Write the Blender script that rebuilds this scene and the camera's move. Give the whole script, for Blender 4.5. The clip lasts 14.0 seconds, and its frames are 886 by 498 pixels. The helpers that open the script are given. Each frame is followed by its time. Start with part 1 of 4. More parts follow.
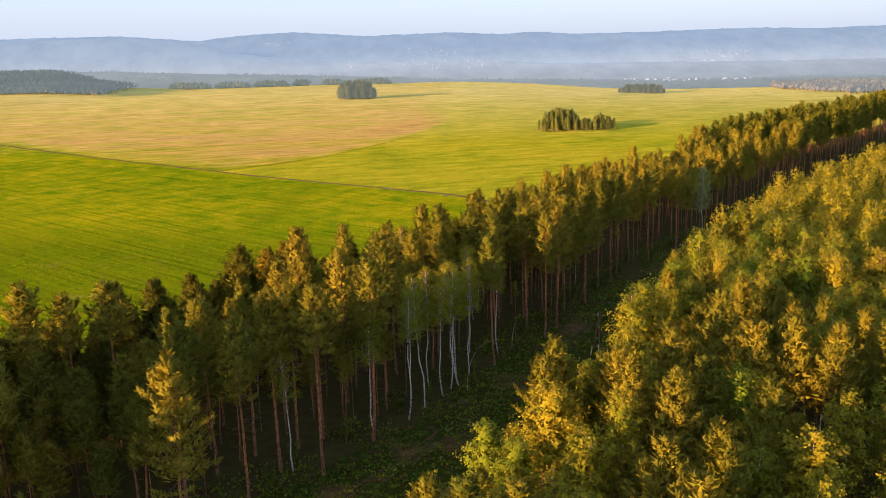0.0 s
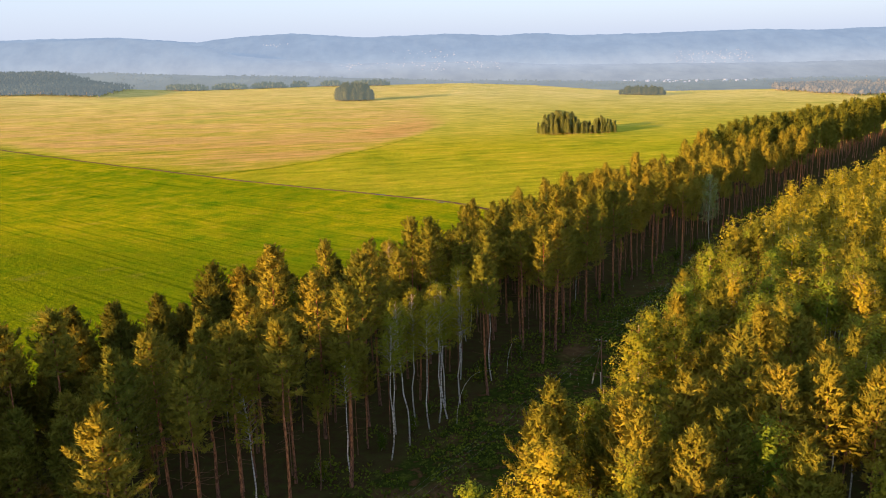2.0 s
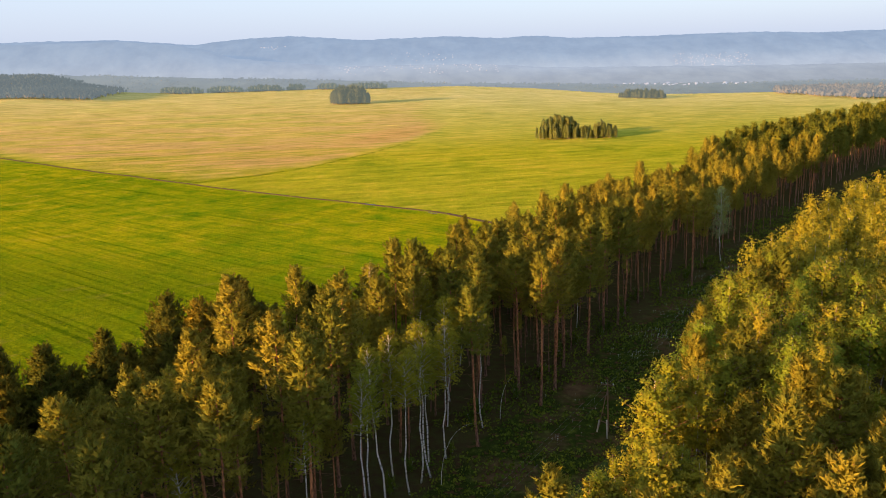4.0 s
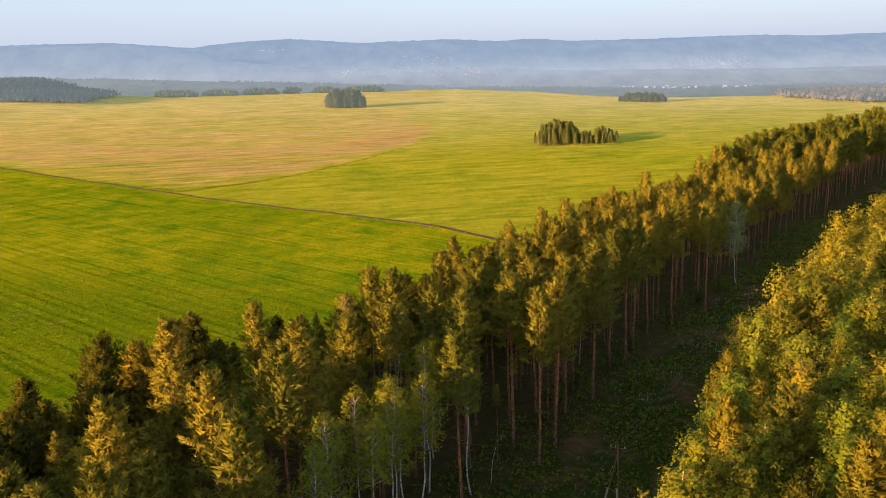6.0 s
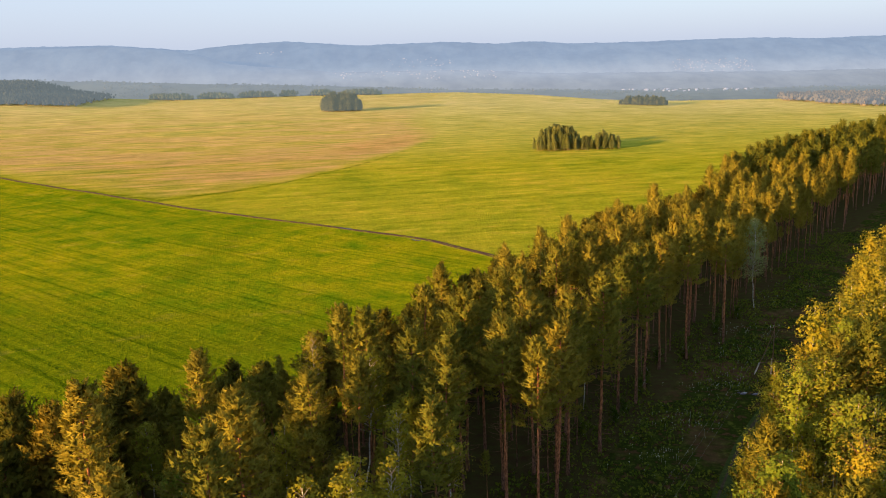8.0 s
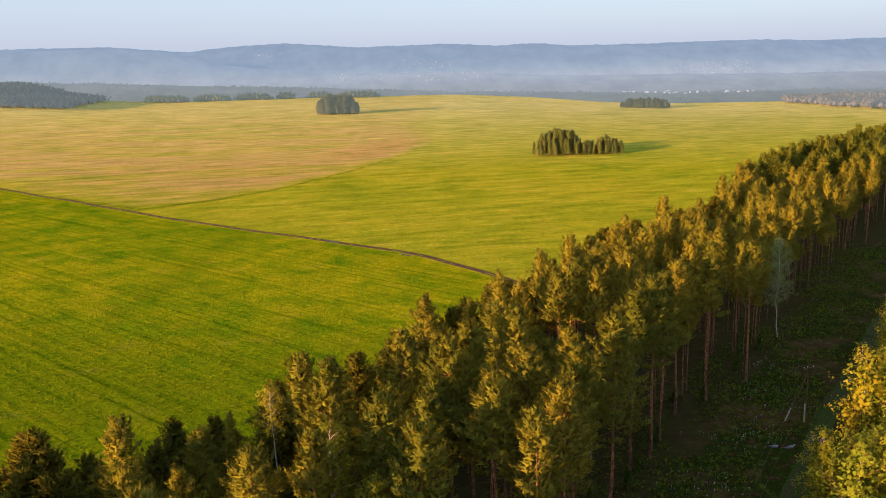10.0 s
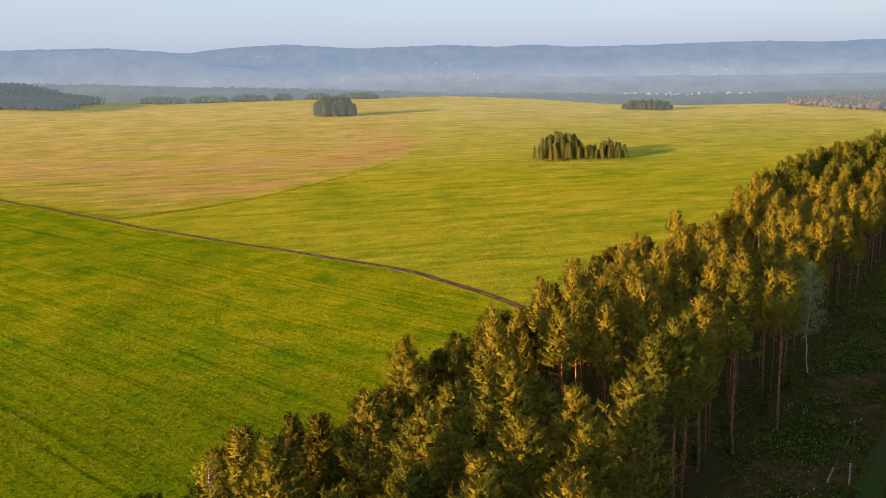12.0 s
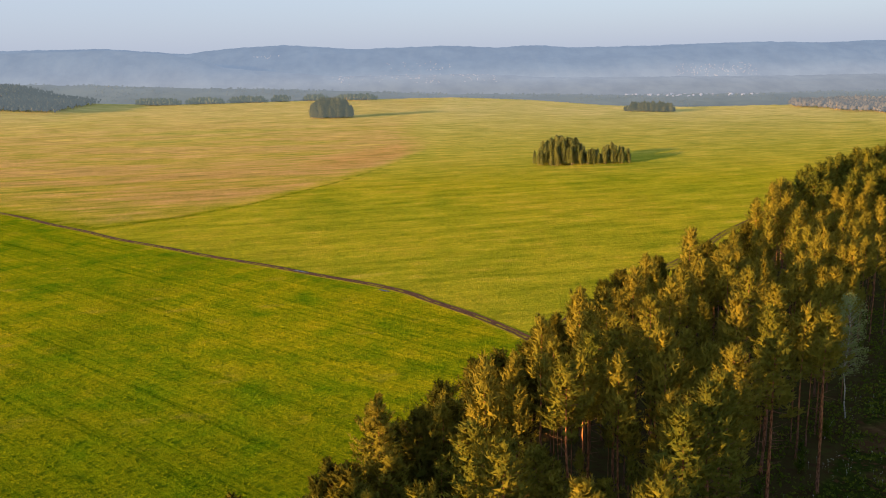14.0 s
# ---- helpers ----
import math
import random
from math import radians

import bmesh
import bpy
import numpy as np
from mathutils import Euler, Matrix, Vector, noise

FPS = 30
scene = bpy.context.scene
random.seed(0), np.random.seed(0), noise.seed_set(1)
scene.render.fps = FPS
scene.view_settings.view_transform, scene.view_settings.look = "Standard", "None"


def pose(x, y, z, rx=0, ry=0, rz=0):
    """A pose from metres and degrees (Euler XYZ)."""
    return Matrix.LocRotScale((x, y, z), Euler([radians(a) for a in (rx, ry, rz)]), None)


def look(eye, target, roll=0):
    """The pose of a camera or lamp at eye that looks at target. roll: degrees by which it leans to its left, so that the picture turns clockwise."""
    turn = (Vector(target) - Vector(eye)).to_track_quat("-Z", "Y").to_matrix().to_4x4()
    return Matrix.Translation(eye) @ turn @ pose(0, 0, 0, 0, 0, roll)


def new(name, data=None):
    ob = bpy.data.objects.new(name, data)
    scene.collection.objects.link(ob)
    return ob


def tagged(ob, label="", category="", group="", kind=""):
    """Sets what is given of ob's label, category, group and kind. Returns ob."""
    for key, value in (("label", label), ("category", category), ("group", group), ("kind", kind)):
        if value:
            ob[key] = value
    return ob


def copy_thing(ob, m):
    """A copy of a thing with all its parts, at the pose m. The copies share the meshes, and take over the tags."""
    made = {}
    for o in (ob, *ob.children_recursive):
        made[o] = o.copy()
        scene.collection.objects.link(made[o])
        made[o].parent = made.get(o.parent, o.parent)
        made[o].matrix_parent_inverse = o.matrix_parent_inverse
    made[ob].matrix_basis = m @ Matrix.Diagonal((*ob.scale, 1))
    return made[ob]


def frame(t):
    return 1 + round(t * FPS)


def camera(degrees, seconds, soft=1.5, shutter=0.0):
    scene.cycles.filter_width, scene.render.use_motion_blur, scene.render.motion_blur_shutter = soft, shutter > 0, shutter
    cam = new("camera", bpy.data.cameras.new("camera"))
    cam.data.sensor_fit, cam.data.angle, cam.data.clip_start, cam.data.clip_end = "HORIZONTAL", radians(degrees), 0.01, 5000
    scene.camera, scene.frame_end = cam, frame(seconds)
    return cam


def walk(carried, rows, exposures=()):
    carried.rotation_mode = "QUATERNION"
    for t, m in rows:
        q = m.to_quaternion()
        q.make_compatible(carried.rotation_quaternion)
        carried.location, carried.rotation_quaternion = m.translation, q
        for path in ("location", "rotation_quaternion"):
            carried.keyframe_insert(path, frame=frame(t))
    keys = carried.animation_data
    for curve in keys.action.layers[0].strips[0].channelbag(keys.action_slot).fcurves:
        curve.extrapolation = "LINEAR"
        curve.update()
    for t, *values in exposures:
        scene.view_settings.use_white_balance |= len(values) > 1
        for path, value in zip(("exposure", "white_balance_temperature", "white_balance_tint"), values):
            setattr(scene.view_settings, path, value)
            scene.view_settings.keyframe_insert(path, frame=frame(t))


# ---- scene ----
cam = camera(57.0, 14.0, soft=1.0)
PATH = [
    (0, (-0.617, -8.296, 56.891), (-0.684, 89.054, 34.022), -1.65),
    (0.5, (-0.158, -5.851, 56.924), (-0.239, 91.503, 34.071), -1.64),
    (1, (0.338, -2.808, 56.951), (0.257, 94.553, 34.131), -1.64),
    (1.5, (0.867, 0.724, 56.972), (0.798, 98.097, 34.198), -1.64),
    (2, (1.423, 4.650, 56.989), (1.376, 102.036, 34.272), -1.63),
    (2.5, (2.004, 8.886, 57.002), (1.986, 106.287, 34.351), -1.63),
    (3, (2.604, 13.359, 57.011), (2.620, 110.777, 34.433), -1.62),
    (3.5, (3.220, 18.010, 57.017), (3.273, 115.446, 34.518), -1.62),
    (4, (3.848, 22.787, 57.020), (3.940, 120.243, 34.604), -1.61),
    (4.5, (4.486, 27.649, 57.022), (4.616, 125.124, 34.690), -1.61),
    (5, (5.130, 32.562, 57.021), (5.298, 130.056, 34.775), -1.60),
    (5.5, (5.778, 37.500, 57.020), (5.981, 135.013, 34.858), -1.60),
    (6, (6.429, 42.444, 57.018), (6.663, 139.976, 34.940), -1.59),
    (6.5, (7.078, 47.381, 57.016), (7.340, 144.932, 35.019), -1.59),
    (7, (7.727, 52.303, 57.014), (8.011, 149.871, 35.096), -1.58),
    (7.5, (8.371, 57.206, 57.014), (8.673, 154.791, 35.169), -1.58),
    (8, (9.012, 62.090, 57.015), (9.325, 159.689, 35.239), -1.57),
    (8.5, (9.648, 66.956, 57.018), (9.967, 164.570, 35.307), -1.56),
    (9, (10.278, 71.808, 57.023), (10.599, 169.436, 35.372), -1.56),
    (9.5, (10.902, 76.653, 57.032), (11.219, 174.292, 35.434), -1.55),
    (10, (11.521, 81.494, 57.044), (11.830, 179.144, 35.495), -1.55),
    (10.5, (12.135, 86.336, 57.060), (12.432, 183.995, 35.554), -1.54),
    (11, (12.745, 91.182, 57.081), (13.026, 188.850, 35.613), -1.53),
    (11.5, (13.351, 96.032, 57.107), (13.615, 193.708, 35.673), -1.53),
    (12, (13.955, 100.885, 57.138), (14.202, 198.567, 35.734), -1.52),
    (12.5, (14.559, 105.734, 57.176), (14.790, 203.422, 35.798), -1.52),
    (13, (15.164, 110.567, 57.220), (15.381, 208.260, 35.866), -1.51),
    (13.5, (15.773, 115.367, 57.272), (15.981, 213.065, 35.939), -1.50),
    (14, (16.388, 120.112, 57.331), (16.593, 217.814, 36.020), -1.50),
]
walk(cam, [(t, look(eye, target, roll)) for t, eye, target, roll in PATH],
     exposures=((0, 1.78), (7, 1.6), (11, 1.46), (14, 1.30)))

# ---- world and sun ----
SUN_EL, SUN_DIR = 8.0, (0.74, 0.67)          # height in degrees; the way the light travels over the plan
world = bpy.data.worlds.new("sky")
scene.world = world
world.use_nodes = True
wn, wl = world.node_tree.nodes, world.node_tree.links
sky = wn.new("ShaderNodeTexSky")
sky.sky_type, sky.sun_disc = "NISHITA", False
sky.sun_elevation = radians(SUN_EL)
sky.sun_rotation = math.atan2(-SUN_DIR[0], -SUN_DIR[1])
sky.air_density, sky.dust_density, sky.ozone_density = 1.0, 3.0, 2.0
hazy = wn.new("ShaderNodeMix")                # summer haze whitens the whole sky
hazy.data_type = "RGBA"
hazy.inputs[0].default_value = 0.5
hazy.inputs[7].default_value = (3.8, 4.35, 5.75, 1)
wl.new(sky.outputs[0], hazy.inputs[6])
wl.new(hazy.outputs[2], wn["Background"].inputs[0])
wn["Background"].inputs[1].default_value = 0.088

sun = new("sun", bpy.data.lights.new("sun", "SUN"))
sun.data.energy, sun.data.angle, sun.data.color = 5.9, radians(1.4), (1.0, 0.545, 0.185)
flat = math.cos(radians(SUN_EL))
sun.matrix_world = look((0, 0, 200), (SUN_DIR[0] * flat * 100, SUN_DIR[1] * flat * 100, 200 - 100 * math.sin(radians(SUN_EL))))


# ---- materials ----
def material(name, rough=0.9, spec=0.2):
    m = bpy.data.materials.new(name)
    m.use_nodes = True
    b = m.node_tree.nodes["Principled BSDF"]
    b.inputs["Roughness"].default_value, b.inputs["Specular IOR Level"].default_value = rough, spec
    return m, m.node_tree.nodes, m.node_tree.links, b


def node(nodes, kind, **inputs):
    n = nodes.new(kind)
    for key, value in inputs.items():
        n.inputs[key].default_value = value
    return n


def ramp(nodes, links, source, stops):
    r = nodes.new("ShaderNodeValToRGB")
    while len(r.color_ramp.elements) < len(stops):
        r.color_ramp.elements.new(0.5)
    for e, (at, c) in zip(r.color_ramp.elements, stops):
        e.position, e.color = at, (*c, 1)
    links.new(source, r.inputs[0])
    return r.outputs[0]


def mixed(nodes, links, factor, a, b, how="MIX"):
    m = nodes.new("ShaderNodeMix")
    m.data_type, m.blend_type = "RGBA", how
    for value, at in ((factor, 0), (a, 6), (b, 7)):
        if hasattr(value, "links"):
            links.new(value, m.inputs[at])
        elif at == 0:
            m.inputs[0].default_value = value
        else:
            m.inputs[at].default_value = (*value, 1)
    return m.outputs[2]


def math2(nodes, links, how, a, b):
    m = nodes.new("ShaderNodeMath")
    m.operation = how
    for k, value in enumerate((a, b)):
        if hasattr(value, "links"):
            links.new(value, m.inputs[k])
        else:
            m.inputs[k].default_value = value
    return m.outputs[0]


def foliage(name, dark, mid, light, through_light=0.35):
    """Leaves: colour by spray, by tree and by patches of the wood; part of the light goes through them."""
    m, n, l, b = material(name, 0.8, 0.06)
    geo, info = n.new("ShaderNodeNewGeometry"), n.new("ShaderNodeObjectInfo")
    patch = node(n, "ShaderNodeTexNoise", Scale=0.11, Detail=2.0)
    l.new(geo.outputs["Position"], patch.inputs["Vector"])
    tree = math2(n, l, "ADD", math2(n, l, "MULTIPLY", info.outputs["Random"], 0.28), math2(n, l, "MULTIPLY", patch.outputs["Fac"], 0.5))
    value = math2(n, l, "ADD", tree, math2(n, l, "MULTIPLY", geo.outputs["Random Per Island"], 0.22))
    grain = node(n, "ShaderNodeTexNoise", Scale=1.7, Detail=3.0, Roughness=0.6)
    l.new(geo.outputs["Position"], grain.inputs["Vector"])
    value = math2(n, l, "ADD", value, math2(n, l, "MULTIPLY", math2(n, l, "SUBTRACT", grain.outputs["Fac"], 0.5), 0.4))
    colour = ramp(n, l, value, [(0.28, dark), (0.5, mid), (0.74, light)])
    l.new(colour, b.inputs["Base Color"])
    thin = n.new("ShaderNodeBsdfTranslucent")
    l.new(mixed(n, l, 0.5, colour, light), thin.inputs[0])
    mix = n.new("ShaderNodeMixShader")
    mix.inputs[0].default_value = through_light
    l.new(b.outputs[0], mix.inputs[1])
    l.new(thin.outputs[0], mix.inputs[2])
    l.new(mix.outputs[0], n["Material Output"].inputs[0])
    return m


def bark(name, low, high, split=0.0, streak=None, grain=7.0):
    """Bark: plates below, thinner coloured bark above; streak: dark bands for birch."""
    m, n, l, b = material(name, 0.85, 0.15)
    co = n.new("ShaderNodeTexCoord")
    plates = node(n, "ShaderNodeTexNoise", Scale=grain, Detail=5.0, Roughness=0.65)
    stretch = node(n, "ShaderNodeMapping", Scale=(1, 1, 0.25) if streak is None else (0.6, 0.6, 3.0))
    l.new(co.outputs["Object"], stretch.inputs[0])
    l.new(stretch.outputs[0], plates.inputs["Vector"])
    sep = n.new("ShaderNodeSeparateXYZ")
    l.new(co.outputs["Object"], sep.inputs[0])
    up = n.new("ShaderNodeMapRange")
    up.inputs[1].default_value, up.inputs[2].default_value = split, split + 6
    l.new(sep.outputs[2], up.inputs[0])
    base = mixed(n, l, up.outputs[0], low, high)
    dark = ramp(n, l, plates.outputs["Fac"], [(0.42, (0.3, 0.3, 0.3)), (0.58, (1, 1, 1))]) if streak is None else ramp(n, l, plates.outputs["Fac"], [(0.40, streak), (0.50, (1, 1, 1))])
    l.new(mixed(n, l, 1.0, base, dark, "MULTIPLY"), b.inputs["Base Color"])
    bump = node(n, "ShaderNodeBump", Strength=0.6, Distance=0.03)
    l.new(plates.outputs["Fac"], bump.inputs["Height"])
    l.new(bump.outputs[0], b.inputs["Normal"])
    return m


def plain(name, a, b2, scale=3.0, rough=0.85, spec=0.25, bump_by=0.3):
    m, n, l, b = material(name, rough, spec)
    co = n.new("ShaderNodeTexCoord")
    grain = node(n, "ShaderNodeTexNoise", Scale=scale, Detail=6.0, Roughness=0.6)
    l.new(co.outputs["Object"], grain.inputs["Vector"])
    l.new(ramp(n, l, grain.outputs["Fac"], [(0.3, a), (0.7, b2)]), b.inputs["Base Color"])
    bump = node(n, "ShaderNodeBump", Strength=bump_by, Distance=0.02)
    l.new(grain.outputs["Fac"], bump.inputs["Height"])
    l.new(bump.outputs[0], b.inputs["Normal"])
    return m


NEEDLES = foliage("pine_needles", (0.102, 0.124, 0.017), (0.180, 0.174, 0.021), (0.278, 0.226, 0.027), 0.34)
LEAVES = foliage("birch_leaves", (0.115, 0.152, 0.015), (0.222, 0.222, 0.019), (0.338, 0.272, 0.024), 0.42)
GREEN_LEAVES = foliage("green_birch_leaves", (0.082, 0.142, 0.016), (0.165, 0.218, 0.021), (0.262, 0.276, 0.027), 0.45)
# darker copy of NEEDLES, shade put into the colour of the edge pines
SHADED_NEEDLES = foliage("shaded_needles", (0.060, 0.072, 0.010), (0.106, 0.102, 0.012), (0.180, 0.136, 0.015), 0.32)
# grove leaves made lighter and bluer, with haze mixed into the colour
GROVE_LEAVES = foliage("grove_leaves", (0.19, 0.235, 0.085), (0.25, 0.285, 0.095), (0.325, 0.335, 0.11), 0.6)
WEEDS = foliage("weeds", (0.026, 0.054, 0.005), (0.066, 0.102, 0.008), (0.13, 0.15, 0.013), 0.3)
PALE_LEAVES = foliage("slim_birch_leaves", (0.12, 0.15, 0.012), (0.20, 0.205, 0.016), (0.29, 0.255, 0.02), 0.42)
SILVER_LEAVES = foliage("silvery_leaves", (0.15, 0.20, 0.055), (0.205, 0.25, 0.075), (0.26, 0.295, 0.10), 0.4)
PINE_BARK = bark("pine_bark", (0.22, 0.115, 0.072), (0.45, 0.19, 0.085), 2.0)
BIRCH_BARK = bark("birch_bark", (0.42, 0.40, 0.36), (0.60, 0.57, 0.52), 1.0, (0.06, 0.05, 0.045), 2.2)
DEAD_WOOD = plain("dead_wood", (0.16, 0.12, 0.09), (0.30, 0.24, 0.19), 5.0)
TWIG = plain("brown_twigs", (0.12, 0.06, 0.03), (0.24, 0.12, 0.06), 5.0)
PALE_TWIG = plain("pale_twigs", (0.26, 0.22, 0.17), (0.42, 0.37, 0.30), 5.0)


def ground_material():
    m, n, l, b = material("meadow", 1.0, 0.0)
    geo = n.new("ShaderNodeNewGeometry")
    pos = geo.outputs["Position"]

    def noise_at(scale, detail=4.0, turn=0.0, stretch=(1, 1, 1), rough=0.6):
        mp = node(n, "ShaderNodeMapping", Scale=stretch, Rotation=(0, 0, radians(turn)))
        mp.vector_type = "TEXTURE"
        l.new(pos, mp.inputs[0])
        t = node(n, "ShaderNodeTexNoise", Scale=scale, Detail=detail, Roughness=rough)
        l.new(mp.outputs[0], t.inputs["Vector"])
        return t.outputs["Fac"]

    def attr(name):
        a = n.new("ShaderNodeAttribute")
        a.attribute_name = name
        return a.outputs["Fac"]

    def both(a, share, c):
        return math2(n, l, "ADD", math2(n, l, "MULTIPLY", a, share), math2(n, l, "MULTIPLY", c, 1 - share))

    broad, middle, fine = noise_at(0.012, 3.0), noise_at(0.09, 5.0), noise_at(1.3, 5.0, rough=0.8)
    clump = noise_at(0.5, 4.0, rough=0.7)
    mown = noise_at(0.55, 5.0, -40.5, (60, 1, 1), 0.75)
    swept = noise_at(0.13, 5.0, 14, (4.2, 1, 1), 0.68)
    step = lambda v, a, c: ramp(n, l, v, [(a, (0, 0, 0)), (c, (1, 1, 1))])
    ragged = lambda name: math2(n, l, "ADD", attr(name), math2(n, l, "MULTIPLY", math2(n, l, "SUBTRACT", middle, 0.5), 0.7))
    green = ramp(n, l, both(broad, 0.5, middle), [(0.34, (0.200, 0.244, 0.015)), (0.5, (0.306, 0.308, 0.021)), (0.66, (0.402, 0.338, 0.033))])
    lush = ramp(n, l, middle, [(0.3, (0.0631, 0.117, 0.0027)), (0.7, (0.117, 0.153, 0.0045))])
    band = noise_at(0.02, 4.0, 8, (3.2, 1, 1), 0.55)
    tan = ramp(n, l, both(band, 0.68, swept), [(0.36, (0.25, 0.272, 0.042)), (0.44, (0.39, 0.325, 0.066)), (0.52, (0.432, 0.300, 0.118)), (0.58, (0.43, 0.285, 0.125)), (0.66, (0.52, 0.40, 0.105))])
    tan = mixed(n, l, step(both(ragged("rust"), 0.7, swept), 0.3, 0.8), tan, (0.45, 0.275, 0.11))
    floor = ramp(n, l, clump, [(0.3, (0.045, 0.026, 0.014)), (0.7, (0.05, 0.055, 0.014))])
    # weeds and bare soil of the glade; the dark stops also hold its shade
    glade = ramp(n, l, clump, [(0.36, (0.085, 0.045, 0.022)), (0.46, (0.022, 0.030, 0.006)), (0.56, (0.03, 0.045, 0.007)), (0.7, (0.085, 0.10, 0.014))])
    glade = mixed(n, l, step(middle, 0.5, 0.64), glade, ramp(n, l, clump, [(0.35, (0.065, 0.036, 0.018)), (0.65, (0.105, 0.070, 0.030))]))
    streaks = mixed(n, l, step(attr("mown"), 0.3, 0.7), ramp(n, l, swept, [(0.36, (0.6, 0.7, 0.52)), (0.62, (1.24, 1.17, 1.1))]), ramp(n, l, mown, [(0.36, (0.46, 0.62, 0.4)), (0.46, (0.92, 0.97, 0.87)), (0.62, (1.26, 1.18, 1.08))]))
    colour = green
    colour = mixed(n, l, step(ragged("mown"), 0.3, 0.8), colour, ramp(n, l, both(broad, 0.4, middle), [(0.38, (0.098, 0.170, 0.0045)), (0.5, (0.196, 0.224, 0.0056)), (0.62, (0.290, 0.268, 0.0075))]))
    colour = mixed(n, l, step(ragged("lush"), 0.3, 0.75), colour, lush)
    colour = mixed(n, l, step(both(ragged("dry"), 0.6, swept), 0.25, 0.75), colour, tan)
    # far grass lightened by distance, standing for the haze over it
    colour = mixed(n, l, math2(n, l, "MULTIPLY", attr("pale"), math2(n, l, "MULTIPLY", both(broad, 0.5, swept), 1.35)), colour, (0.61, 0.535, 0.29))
    colour = mixed(n, l, 0.8, colour, streaks, "MULTIPLY")
    colour = mixed(n, l, 0.4, colour, ramp(n, l, fine, [(0.34, (0.15, 0.25, 0.1)), (0.66, (1.7, 1.6, 1.4))]), "MULTIPLY")
    colour = mixed(n, l, 0.5, colour, ramp(n, l, clump, [(0.3, (0.5, 0.6, 0.45)), (0.7, (1.35, 1.25, 1.15))]), "MULTIPLY")
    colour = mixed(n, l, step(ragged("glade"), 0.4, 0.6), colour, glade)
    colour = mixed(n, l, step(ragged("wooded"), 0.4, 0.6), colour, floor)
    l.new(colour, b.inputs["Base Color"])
    bump = node(n, "ShaderNodeBump", Strength=1.0, Distance=0.7)
    l.new(both(fine, 0.6, clump), bump.inputs["Height"])
    l.new(bump.outputs[0], b.inputs["Normal"])
    return m


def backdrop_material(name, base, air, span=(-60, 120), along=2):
    """Far ground, woods and houses: matt, with the bright haze before them put in as emission. air: the haze's colour,
    in even steps from one end of span to the other, along the height (2) or the distance (1).
    """
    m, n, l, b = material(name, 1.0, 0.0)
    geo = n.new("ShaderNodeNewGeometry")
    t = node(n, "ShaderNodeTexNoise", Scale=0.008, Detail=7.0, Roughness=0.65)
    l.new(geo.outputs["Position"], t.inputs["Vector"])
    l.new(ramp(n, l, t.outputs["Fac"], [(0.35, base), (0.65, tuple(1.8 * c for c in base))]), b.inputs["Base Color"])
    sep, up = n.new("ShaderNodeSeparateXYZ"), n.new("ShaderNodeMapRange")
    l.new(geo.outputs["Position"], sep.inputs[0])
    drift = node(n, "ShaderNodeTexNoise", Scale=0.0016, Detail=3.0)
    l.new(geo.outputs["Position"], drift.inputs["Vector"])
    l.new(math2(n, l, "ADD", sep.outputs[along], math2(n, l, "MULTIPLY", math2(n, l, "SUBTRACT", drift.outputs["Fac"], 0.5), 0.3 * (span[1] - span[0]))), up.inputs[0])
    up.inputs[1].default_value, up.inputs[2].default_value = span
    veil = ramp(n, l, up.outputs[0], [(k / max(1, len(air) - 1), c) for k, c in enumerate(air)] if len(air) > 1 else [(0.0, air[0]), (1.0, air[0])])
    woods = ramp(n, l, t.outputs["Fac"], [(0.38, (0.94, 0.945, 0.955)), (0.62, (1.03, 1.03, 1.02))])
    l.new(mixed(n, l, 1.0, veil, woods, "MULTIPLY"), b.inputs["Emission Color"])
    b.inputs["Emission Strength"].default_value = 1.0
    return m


# ---- mesh helpers ----
def build(name, V, F, mats, parent=None, label="", slots=None, smooth=False, soft=None):
    """One mesh object from an array of corners and lists of faces (arrays, all of one corner count each). soft: shading normals at the corners, none where zero."""
    me = bpy.data.meshes.new(name)
    V = np.asarray(V, dtype=np.float32)
    F = [np.asarray(f, dtype=np.int32) for f in (F if isinstance(F, list) else [F]) if len(f)]
    me.vertices.add(len(V))
    me.vertices.foreach_set("co", V.ravel())
    loops = np.concatenate([f.ravel() for f in F])
    sizes = np.concatenate([np.full(len(f), f.shape[1], np.int32) for f in F])
    me.loops.add(len(loops))
    me.loops.foreach_set("vertex_index", loops)
    me.polygons.add(len(sizes))
    me.polygons.foreach_set("loop_start", np.concatenate([[0], np.cumsum(sizes)[:-1]]).astype(np.int32))
    for m in mats if isinstance(mats, (list, tuple)) else [mats]:
        me.materials.append(m)
    if slots is not None:
        me.polygons.foreach_set("material_index", np.asarray(slots, dtype=np.int32))
    me.update(calc_edges=True)
    if smooth or soft is not None:
        me.polygons.foreach_set("use_smooth", np.ones(len(sizes), bool))
    if soft is not None:
        me.normals_split_custom_set_from_vertices(np.asarray(soft, dtype=np.float32))
    ob = new(name, me)
    if parent:
        ob.parent = parent
    if label:
        ob["label"] = label
    return ob


def join(pieces):
    """Joins (V, F) pairs with faces of one corner count."""
    pieces = [p for p in pieces if len(p[0])]
    V, F, at = [], [], 0
    for v, f in pieces:
        V.append(v)
        F.append(np.asarray(f) + at)
        at += len(v)
    return np.concatenate(V), np.concatenate(F)


